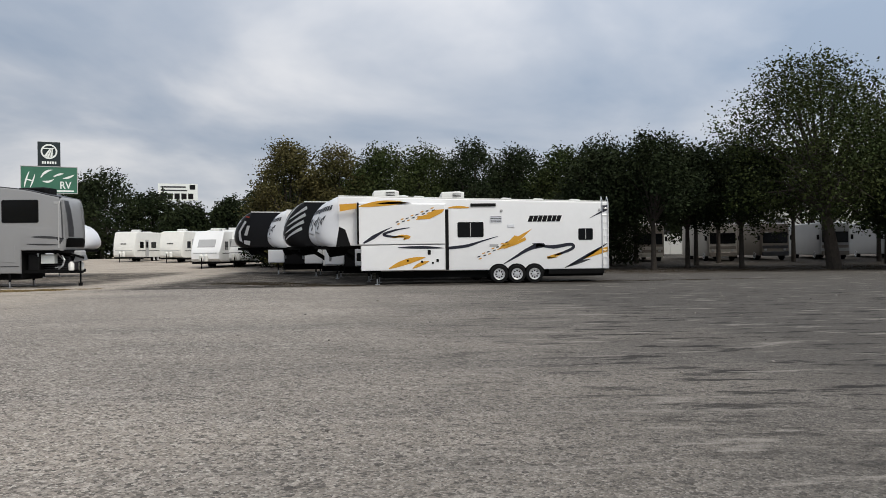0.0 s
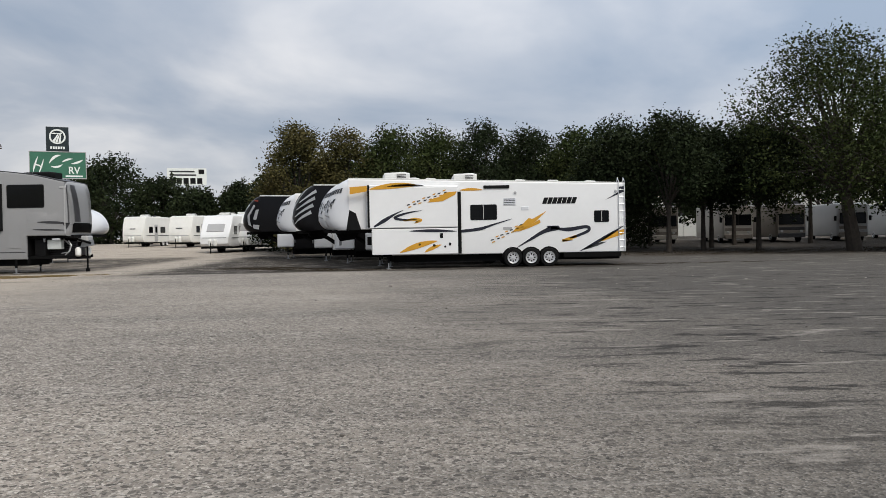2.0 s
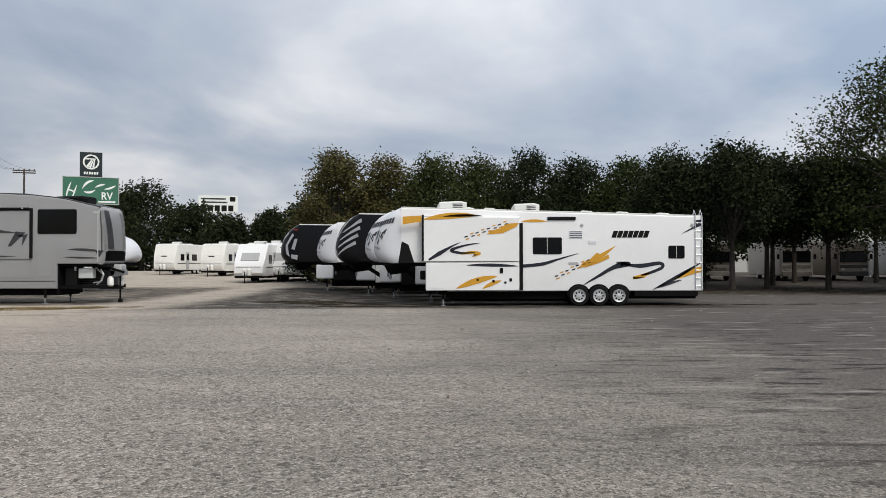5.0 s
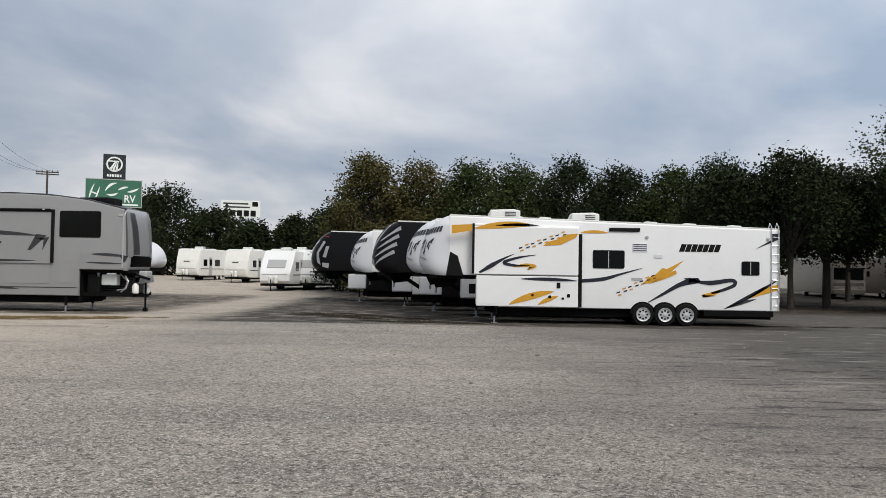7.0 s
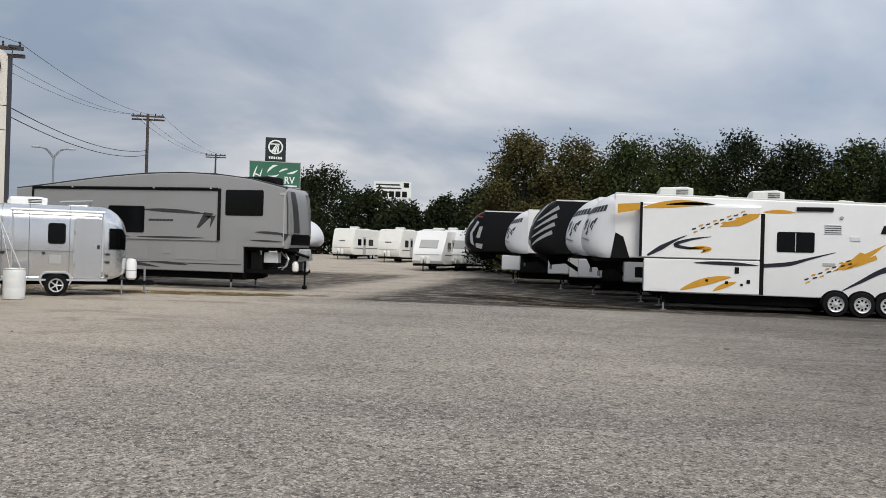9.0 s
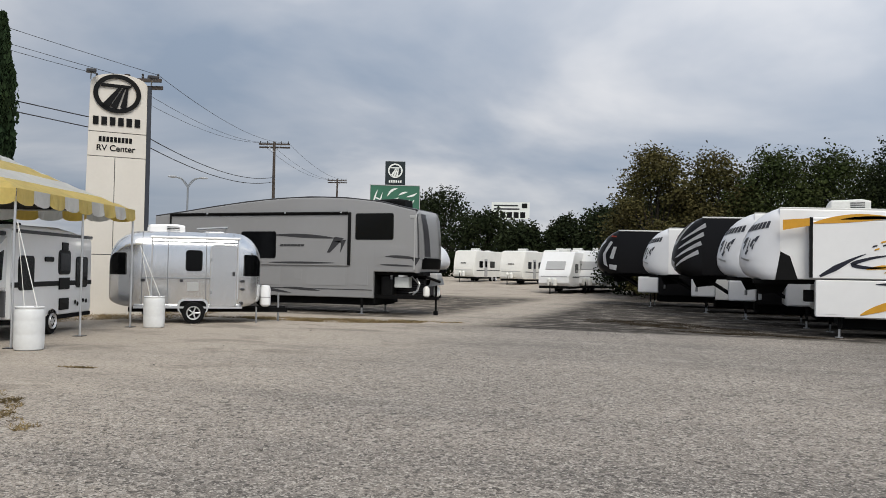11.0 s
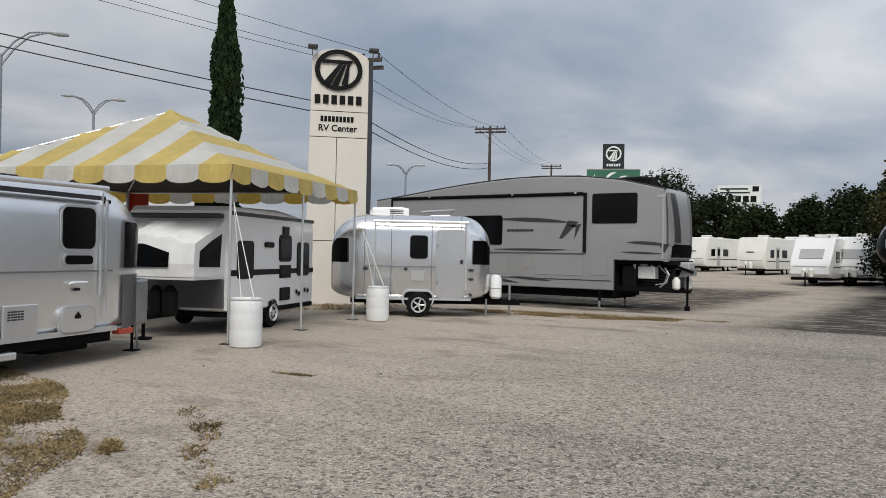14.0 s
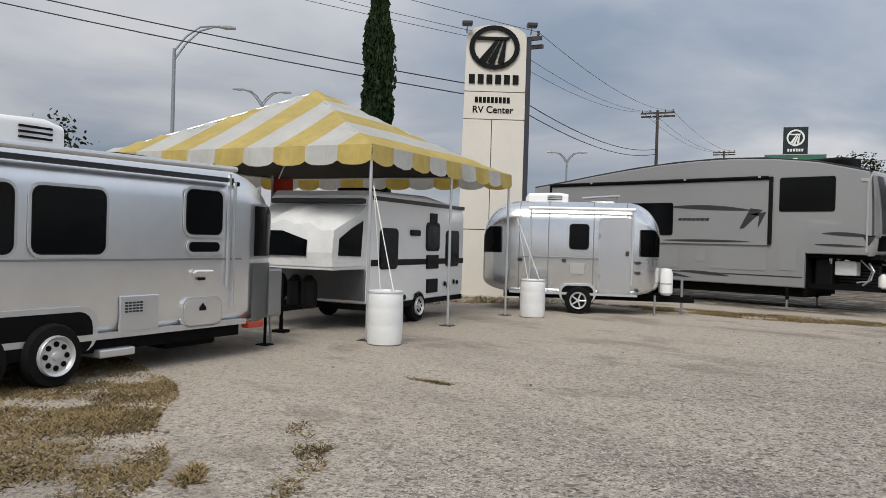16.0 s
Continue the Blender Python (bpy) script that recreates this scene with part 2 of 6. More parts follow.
    vor2 = nodes.new("ShaderNodeTexVoronoi")
    vor2.inputs["Scale"].default_value = 24.0
    links.new(c.outputs["Object"], vor2.inputs["Vector"])
    sep2 = nodes.new("ShaderNodeSeparateColor")
    links.new(vor2.outputs["Color"], sep2.inputs[0])
    base = blend(remap(sep2.outputs["Red"], 0.74, 0.98, 0.0, 0.75), base, (0.05, 0.045, 0.04))
    base = blend(remap(sep2.outputs["Green"], 0.82, 1.0, 0.0, 0.40), base, (0.60, 0.55, 0.48))
    base = blend(remap(noise_of(9.0, 4), 0.55, 0.75, 0.0, 0.35), base, (0.13, 0.12, 0.11))
    # trodden smooth towards the tent, with damp stains
    base = blend(remap(shifted("X", 5.0), -10.0, -17.0, 0.0, 0.62), base, (0.40, 0.345, 0.28))
    stain = times(remap(noise_of(0.5, 6, (0.7, 1.2, 1), 0.4, 0.66), 0.53, 0.62), remap(shifted("X", 5.0), -9.0, -13.0, 0.0, 0.5))
    base = blend(stain, base, (0.15, 0.128, 0.105))
    # older asphalt to the right, darkened further as painted oak shade
    base = blend(remap(shifted("X", 9.0), -1.0, 8.0, 0.0, 0.87), base, (0.060, 0.055, 0.049))
    tar = times(remap(noise_of(2.3, 7, (0.34, 1.3, 1), 0.12, 0.72), 0.545, 0.585), remap(shifted("X", 5.0), -1.0, 4.0, 0.0, 0.9))
    base = blend(times(tar, times(remap(place.outputs["Y"], 31.0, 26.0), remap(place.outputs["Y"], 4.0, 9.0))), base, (0.022, 0.020, 0.018))
    worn = times(remap(noise_of(1.9, 6, (0.3, 1.5, 1), 0.2, 0.7), 0.57, 0.63), remap(shifted("X", 5.0), -2.0, 5.0, 0.0, 0.6))
    base = blend(worn, base, (0.33, 0.30, 0.265))

    def smooth_step(value, lo, hi):
        return remap(value, lo, hi)

    # dark bare soil under the parked rows, with the trailers' shade painted in
    def soil_shade(x_lo, x_hi, y_lo, y_hi, soft):
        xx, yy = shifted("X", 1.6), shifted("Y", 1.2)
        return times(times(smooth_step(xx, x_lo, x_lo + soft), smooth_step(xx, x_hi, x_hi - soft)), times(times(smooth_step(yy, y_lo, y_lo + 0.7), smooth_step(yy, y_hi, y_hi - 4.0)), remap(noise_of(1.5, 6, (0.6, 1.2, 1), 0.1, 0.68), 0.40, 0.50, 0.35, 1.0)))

    base = blend(times(soil_shade(-13.6, 9.0, 33.6, 62.0, 1.5), 0.94), base, (0.030, 0.025, 0.020))
    base = blend(times(soil_shade(-31.0, -15.6, 36.4, 60.0, 1.5), 0.88), base, (0.040, 0.033, 0.026))
    # under the trees, their shade painted into the ground colour
    base = blend(times(soil_shade(9.0, 70.0, 45.0, 80.0, 3.0), 0.9), base, (0.05, 0.04, 0.03))
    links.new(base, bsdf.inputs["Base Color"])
    b = nodes.new("ShaderNodeBump")
    b.inputs["Strength"].default_value, b.inputs["Distance"].default_value = 0.65, 0.018
    links.new(vor.outputs["Distance"], b.inputs["Height"])
    links.new(b.outputs[0], bsdf.inputs["Normal"])
    return m


GROUND = ground_material()


# ---- mesh helpers ----
def link_mesh(name, bm, mat, smooth=False):
    bmesh.ops.recalc_face_normals(bm, faces=bm.faces)
    me = bpy.data.meshes.new(name)
    bm.to_mesh(me)
    bm.free()
    me.materials.append(mat)
    if smooth:
        for p in me.polygons:
            p.use_smooth = True
        me.set_sharp_from_angle(angle=radians(38))
    return new(name, me)


def part(name, bm, mat, parent, label="", smooth=False):
    ob = link_mesh(name, bm, mat, smooth)
    ob.parent = parent
    return tagged(ob, label)


def thing(name, m, label, category, group="", kind=""):
    ob = new(name)
    ob.empty_display_size = 0.2
    ob.matrix_world = m
    return tagged(ob, label, category, group, kind)


def solid(name, bm, mat, m, label, category, group="", kind="", smooth=False):
    ob = link_mesh(name, bm, mat, smooth)
    ob.matrix_world = m
    return tagged(ob, label, category, group, kind)


def box(x0, x1, y0, y1, z0, z1, bevel=0.0, bm=None):
    bm = bm or bmesh.new()
    made = bmesh.ops.create_cube(bm, size=1)["verts"]
    for v in made:
        v.co = Vector(((x0 + x1) / 2 + v.co.x * (x1 - x0), (y0 + y1) / 2 + v.co.y * (y1 - y0), (z0 + z1) / 2 + v.co.z * (z1 - z0)))
    if bevel:
        edges = list({e for v in made for e in v.link_edges})
        bmesh.ops.bevel(bm, geom=edges, offset=bevel, segments=2, affect="EDGES", profile=0.5)
    return bm


def tube(a, b, r0, r1=None, n=10, bm=None):
    """A round bar from a to b."""
    bm = bm or bmesh.new()
    a, b = Vector(a), Vector(b)
    r1 = r0 if r1 is None else r1
    way = b - a
    q = way.to_track_quat("Z", "Y").to_matrix()
    rings = []
    for p, r in ((a, r0), (b, r1)):
        rings.append([bm.verts.new(p + q @ Vector((r * math.cos(k * math.tau / n), r * math.sin(k * math.tau / n), 0))) for k in range(n)])
    for k in range(n):
        bm.faces.new((rings[0][k], rings[0][(k + 1) % n], rings[1][(k + 1) % n], rings[1][k]))
    bm.faces.new(rings[0][::-1])
    bm.faces.new(rings[1])
    return bm


def tubes(points, r, n=8, bm=None):
    """One bar swept along points."""
    bm = bm or bmesh.new()
    pts = [Vector(p) for p in points]
    rings = []
    for k, p in enumerate(pts):
        way = (pts[min(k + 1, len(pts) - 1)] - pts[max(k - 1, 0)]).normalized()
        side = way.cross(Vector((0.31, 0.17, 0.93))).normalized()
        up = side.cross(way)
        rings.append([bm.verts.new(p + side * r * math.cos(j * math.tau / n) + up * r * math.sin(j * math.tau / n)) for j in range(n)])
    for a, b in zip(rings[:-1], rings[1:]):
        for j in range(n):
            bm.faces.new((a[j], a[(j + 1) % n], b[(j + 1) % n], b[j]))
    bm.faces.new(rings[0][::-1])
    bm.faces.new(rings[-1])
    return bm


def lathe(profile, n=28, bm=None, axis="z", at=(0, 0, 0)):
    """Turns (radius, height) rows round an axis."""
    bm = bm or bmesh.new()
    rings = []
    for r, h in profile:
        ring = []
        for k in range(n):
            c, s = r * math.cos(k * math.tau / n), r * math.sin(k * math.tau / n)
            p = (c, s, h) if axis == "z" else (c, h, s)
            ring.append(bm.verts.new(Vector(at) + Vector(p)))
        rings.append(ring)
    for lo, hi in zip(rings[:-1], rings[1:]):
        for k in range(n):
            bm.faces.new((lo[k], lo[(k + 1) % n], hi[(k + 1) % n], hi[k]))
    bm.faces.new(rings[0][::-1])
    bm.faces.new(rings[-1])
    return bm


def prism(pts, y0, y1, bm=None):
    """A polygon in x and z, drawn out along y."""
    bm = bm or bmesh.new()
    a = [bm.verts.new((x, y0, z)) for x, z in pts]
    b = [bm.verts.new((x, y1, z)) for x, z in pts]
    bm.faces.new(a)
    bm.faces.new(b[::-1])
    for k in range(len(pts)):
        j = (k + 1) % len(pts)
        bm.faces.new((a[k], a[j], b[j], b[k]))
    return bm


def round_rect(x0, x1, z0, z1, r, n=4):
    pts = []
    for cx, cz, a0 in ((x1 - r, z1 - r, 0), (x0 + r, z1 - r, 90), (x0 + r, z0 + r, 180), (x1 - r, z0 + r, 270)):
        for k in range(n + 1):
            a = radians(a0 + 90 * k / n)
            pts.append((cx + r * math.cos(a), cz + r * math.sin(a)))
    return pts


def section(cy, half, z0, z1, top_r, low_r, n=6):
    """A rounded upright section in y and z."""
    pts = []
    for y, z, r, a0 in ((cy + half, z1, top_r, 0), (cy - half, z1, top_r, 90), (cy - half, z0, low_r, 180), (cy + half, z0, low_r, 270)):
        sy, sz = (-1 if y > cy else 1), (-1 if z == z1 else 1)
        for k in range(n + 1):
            a = radians(a0 + 90 * k / n)
            pts.append((y + sy * r + r * math.cos(a), z + sz * r + r * math.sin(a)))
    return pts


def loft(stations, bm=None):
    """Skins sections given as (x, points in y and z)."""
    bm = bm or bmesh.new()
    rings = [[bm.verts.new((x, y, z)) for y, z in pts] for x, pts in stations]
    n = len(rings[0])
    for a, b in zip(rings[:-1], rings[1:]):
        for k in range(n):
            bm.faces.new((a[k], a[(k + 1) % n], b[(k + 1) % n], b[k]))
    bm.faces.new(rings[0][::-1])
    bm.faces.new(rings[-1])
    return bm


def flip(pts, s):
    return [(x * s, z) for x, z in pts]


def decal(name, pts, mat, parent, y=-0.006, label="", thick=0.006):
    return part(name, prism(pts, y - thick, y + 0.004), mat, parent, label)


def swoosh(x0, z0, x1, z1, fat, bend, n=10, taper=1.0):
    """A tapered, bent stroke from a point to a blunt or pointed end."""
    top, low = [], []
    length = math.hypot(x1 - x0, z1 - z0)
    nx, nz = -(z1 - z0) / length, (x1 - x0) / length
    for k in range(n + 1):
        u = k / n
        cx = x0 + (x1 - x0) * u + nx * bend * 4 * u * (1 - u)
        cz = z0 + (z1 - z0) * u + nz * bend * 4 * u * (1 - u)
        w = fat * 0.5 * (math.sin(math.pi * min(1, u * 0.98 + 0.02)) ** 0.8 if taper else min(1, u * 1.3)) + 0.004
        top.append((cx + nx * w, cz + nz * w))
        low.append((cx - nx * w, cz - nz * w))
    return top + low[::-1]


def ribbon(points, widths, n=6):
    """A brush stroke through a few points, with a width at each."""
    pts = [Vector(p) for p in points]
    path = []
    for k in range(len(pts) - 1):
        p0, p1, p2, p3 = pts[max(k - 1, 0)], pts[k], pts[k + 1], pts[min(k + 2, len(pts) - 1)]
        for j in range(n + (k == len(pts) - 2)):
            u = j / n
            path.append((0.5 * ((2 * p1) + (p2 - p0) * u + (2 * p0 - 5 * p1 + 4 * p2 - p3) * u * u + (3 * p1 - p0 - 3 * p2 + p3) * u ** 3), widths[k] * (1 - u) + widths[k + 1] * u))
    top, low = [], []
    for i, (p, w) in enumerate(path):
        d = (path[min(i + 1, len(path) - 1)][0] - path[max(i - 1, 0)][0]).normalized()
        side = Vector((-d.y, d.x)) * w * 0.5
        top.append(tuple(p + side))
        low.append(tuple(p - side))
    return top + low[::-1]


def wheel(parent, x, y, r, rim_r, width=0.22, spokes=0, outer=-1, mat=None):
    """A tyre with its rim and hub; outer: the side on which the rim shows."""
    tyre = part("tyre", lathe([(rim_r, -width / 2), (r * 0.93, -width / 2), (r, -width * 0.3), (r, width * 0.3), (r * 0.93, width / 2), (rim_r, width / 2)],
                              26, axis="y", at=(x, y, r)), RUBBER, parent, smooth=True)
    f = y + outer * (width / 2 + 0.036)
    bm = lathe([(rim_r, outer * -0.05), (rim_r, outer * -0.004), (rim_r * 0.96, outer * 0.012), (rim_r * 0.86, outer * -0.002), (rim_r * 0.8, outer * -0.03), (0.01, outer * -0.022)],
               26, axis="y", at=(x, f, r))
    rim = part("rim", bm, mat or RIM, tyre, smooth=True)
    part("hub", lathe([(rim_r * 0.24, outer * -0.03), (rim_r * 0.21, outer * 0.005), (0.01, outer * 0.012)], 14, axis="y", at=(x, f, r)), mat or RIM, tyre, smooth=True)
    if spokes:
        part("rim_recess", lathe([(rim_r * 0.80, outer * -0.034), (rim_r * 0.79, outer * -0.018), (0.01, outer * -0.018)], 20, axis="y", at=(x, f, r)), FRAME, tyre)
    count = spokes or 8
    for k in range(count):
        a = k * math.tau / count
        if spokes:
            p0, p1 = rim_r * 0.22, rim_r * 0.9
            part("spoke", tube((x + p0 * math.cos(a), f - outer * 0.016, r + p0 * math.sin(a)),
                               (x + p1 * math.cos(a), f - outer * 0.010, r + p1 * math.sin(a)), rim_r * 0.11, rim_r * 0.09, 6), mat or RIM, tyre)
        else:
            p0 = rim_r * 0.58
            part("rim_hole", lathe([(rim_r * 0.15, outer * -0.035), (rim_r * 0.14, outer * -0.016), (0.004, outer * -0.015)], 8, axis="y",
                                   at=(x + p0 * math.cos(a), f, r + p0 * math.sin(a))), FRAME, tyre)
    return tyre


def window(parent, x0, x1, z0, z1, r=0.06, y=0.0, rim=0.03, frame_mat=None, bars=(), name="window"):
    """A dark pane in a raised frame on the side at y."""
    w = part(name, prism(round_rect(x0 - rim, x1 + rim, z0 - rim, z1 + rim, r + rim), y - 0.014, y + 0.004), frame_mat or BLACK, parent)
    part("pane", prism(round_rect(x0, x1, z0, z1, r), y - 0.020, y - 0.010), GLASS, w)
    for xb in bars:
        part("glazing_bar", box(xb - 0.014, xb + 0.014, y - 0.027, y - 0.012, z0, z1), GREY_LIGHT, w)
    return w


def air_conditioner(parent, x, y, z, length=1.0, wide=0.7, high=0.27, mat=None):
    """A rooftop air conditioner with its slotted shroud."""
    bm = loft([(x - length / 2, section(y, wide * 0.34, z, z + high * 0.55, 0.04, 0.01)),
               (x - length * 0.42, section(y, wide * 0.46, z, z + high * 0.92, 0.08, 0.01)),
               (x + length * 0.3, section(y, wide * 0.5, z, z + high, 0.08, 0.01)),
               (x + length * 0.5, section(y, wide * 0.47, z, z + high * 0.86, 0.08, 0.01))])
    shroud = part("air_conditioner", bm, mat or ROOF, parent, smooth=True)
    for k in range(3):
        part("vent_slot", box(x + length * 0.02, x + length * 0.36, y - wide * 0.5 - 0.006, y - wide * 0.5 + 0.02, z + high * (0.3 + 0.17 * k), z + high * (0.37 + 0.17 * k)), BLACK, shroud)
    return shroud


def roof_vent(parent, x, y, z, r=0.2, high=0.16):
    bm = loft([(x - r * 1.1, section(y, r * 0.8, z, z + high * 0.5, 0.03, 0.01)), (x - r * 0.7, section(y, r, z, z + high, 0.05, 0.01)),
               (x + r, section(y, r, z, z + high * 0.8, 0.05, 0.01))])
    return part("roof_vent", bm, ROOF, parent, smooth=True)


def rise_of(x, y):
    """The ground's height: level about the walk, climbing gently towards the far rows."""
    k = min(1.0, max(0.0, (y - 44.0) / 60.0))
    return 0.72 * k * k * (3 - 2 * k)


# ---- ground ----
def build_ground():
    xs = sorted(set([-2500, -1200, -600, -300, -160] + list(range(-120, 121, 6)) + [160, 300, 600, 1200, 2500]))
    ys = sorted(set([-2500, -1200, -600, -300, -120, -60] + list(range(-40, 133, 4)) + [160, 240, 400, 800, 1600, 2500]))
    verts = [(x, y, rise_of(x, y)) for y in ys for x in xs]
    w = len(xs)
    faces = [(j * w + i, j * w + i + 1, (j + 1) * w + i + 1, (j + 1) * w + i) for j in range(len(ys) - 1) for i in range(w - 1)]
    me = bpy.data.meshes.new("ground")
    me.from_pydata(verts, [], faces)
    me.materials.append(GROUND)
    for p in me.polygons:
        p.use_smooth = True
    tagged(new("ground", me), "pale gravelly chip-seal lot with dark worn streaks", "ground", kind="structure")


build_ground()


# ---- fifth wheels ----
CAP_Z = (0.0, 0.04, 0.10, 0.20, 0.32, 0.45, 0.58, 0.70, 0.80, 0.88, 0.94, 0.98, 1.0)
CAP_DEPTH = (0.62, 0.78, 0.90, 0.99, 1.0, 0.96, 0.88, 0.77, 0.63, 0.48, 0.32, 0.16, 0.02)


def cap_surface(nose, flat, roof, neck, c, a, v):
    """A place on a raked, rounded cap: a from the near side (0) round the nose (90) to the far side (180), v from its floor to its top."""
    deep = float(np.interp(v, CAP_Z, CAP_DEPTH)) * (flat - nose)
    co, si = math.cos(radians(a)), max(0.0, math.sin(radians(a)))
    wide = c + 0.012 - 0.30 * max(0.0, (v - 0.86) / 0.14) ** 2 - 0.06 * max(0.0, (0.08 - v) / 0.08)
    return Vector((flat - deep * si ** 0.85, c - wide * math.copysign(abs(co) ** 0.62, co), neck + (roof - neck) * v))


def cap_mesh(nose, flat, roof, neck, c, s):
    bm = bmesh.new()
    rows = []
    for v in CAP_Z:
        row = [cap_surface(nose, flat, roof, neck, c, 7.5 * k, v) for k in range(25)]
        rows.append([bm.verts.new((p.x * s, p.y, p.z)) for p in row])
    for lo, hi in zip(rows[:-1], rows[1:]):
        for k in range(24):
            bm.faces.new((lo[k], lo[k + 1], hi[k + 1], hi[k]))
    bm.faces.new(rows[0])
    bm.faces.new(rows[-1])
    return bm


def fifth_wheel(m, s, label, group, roof_front, roof_rear, nose, neck, rear, side_mat, cap_mat, low=0.55, neck_z=1.72, lift=0.0, width=2.45, goose=None, arch=0.0, roof_mat=None):
    """s: 1 when the nose points to -x, else -1. nose, neck, rear: stations along the length, before the turn."""
    t = thing("fifth_wheel_trailer", m, label, "trailer", group)
    c = width / 2

    def roof_at(x):
        u = (x - nose) / (rear - nose)
        return roof_front + (roof_rear - roof_front) * u + arch * math.sin(math.pi * min(1, max(0, u * 1.02)) ** 0.75)

    flat = goose if goose is not None else nose + 1.65
    ends = []
    steps = 9
    for k in range(steps + 1):
        x = flat + (rear - flat) * k / steps
        ends.append((x * s, section(c, c, neck_z if x < neck else low, roof_at(x), 0.07, 0.04)))
    upper = [e for e in ends if e[0] * s < neck - 0.01] + [((neck) * s, section(c, c, neck_z, roof_at(neck), 0.07, 0.04))]
    main = [((neck) * s, section(c, c, low, roof_at(neck), 0.07, 0.04))] + [e for e in ends if e[0] * s > neck + 0.01]
    body = part("body", loft(main, loft(upper)), side_mat, t, smooth=True)
    part("roof", loft([(x * s, section(c, c - 0.02, roof_at(x) - 0.03, roof_at(x) + 0.035, 0.02, 0.01)) for x in [flat + (rear - flat) * k / 8 for k in range(9)]]), roof_mat or ROOF, t)
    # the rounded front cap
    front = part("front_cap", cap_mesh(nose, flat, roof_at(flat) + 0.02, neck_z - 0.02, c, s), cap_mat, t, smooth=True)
    return t, body, front, roof_at


def landing_gear(t, s, x, y, low, foot=0.0):
    leg = part("landing_leg", box(x * s - 0.04, x * s + 0.04, y - 0.04, y + 0.04, 0.25, low + 0.1), FRAME, t)
    part("inner_tube", box(x * s - 0.028, x * s + 0.028, y - 0.028, y + 0.028, foot + 0.02, 0.3), STEEL, leg)
    part("foot", box(x * s - 0.1, x * s + 0.1, y - 0.08, y + 0.08, foot, foot + 0.025), STEEL, leg)


def hitch_gear(t, s, x, c, low, z):
    """The pin box, its coupler and the open frame under the neck."""
    pin = part("pin_box", prism(flip([(x - 0.15, z), (x + 1.0, z), (x + 0.75, z - 0.42), (x + 0.1, z - 0.5)], s), c - 0.16, c + 0.16), FRAME, t)
    part("king_pin", tube(((x + 0.1) * s, c, z - 0.5), ((x + 0.1) * s, c, z - 0.68), 0.05, 0.05, 10), STEEL, pin)


def chassis(t, s, x0, x1, low, width):
    for y in (0.35, width - 0.35):
        part("chassis_rail", box(min(x0 * s, x1 * s), max(x0 * s, x1 * s), y - 0.05, y + 0.05, low - 0.16, low + 0.02), FRAME, t)
    for k in range(4):
        x = (x0 + (x1 - x0) * (k + 0.5) / 4) * s
        part("cross_member", box(x - 0.05, x + 0.05, 0.35, width - 0.35, low - 0.14, low - 0.01), FRAME, t)


def word_blocks(name, parent, x0, x1, z0, z1, count, mat, y=-0.006, slant=0.12):
    """A lettered name stood in for by plain leaning blocks of its size."""
    step = (x1 - x0) / count
    d = (z1 - z0) * slant
    for k in range(count):
        a, b = x0 + step * k, x0 + step * (k + 0.88)
        decal(name, [(a, z0), (b, z0), (b + d, z1), (a + d, z1)], mat, parent, y)


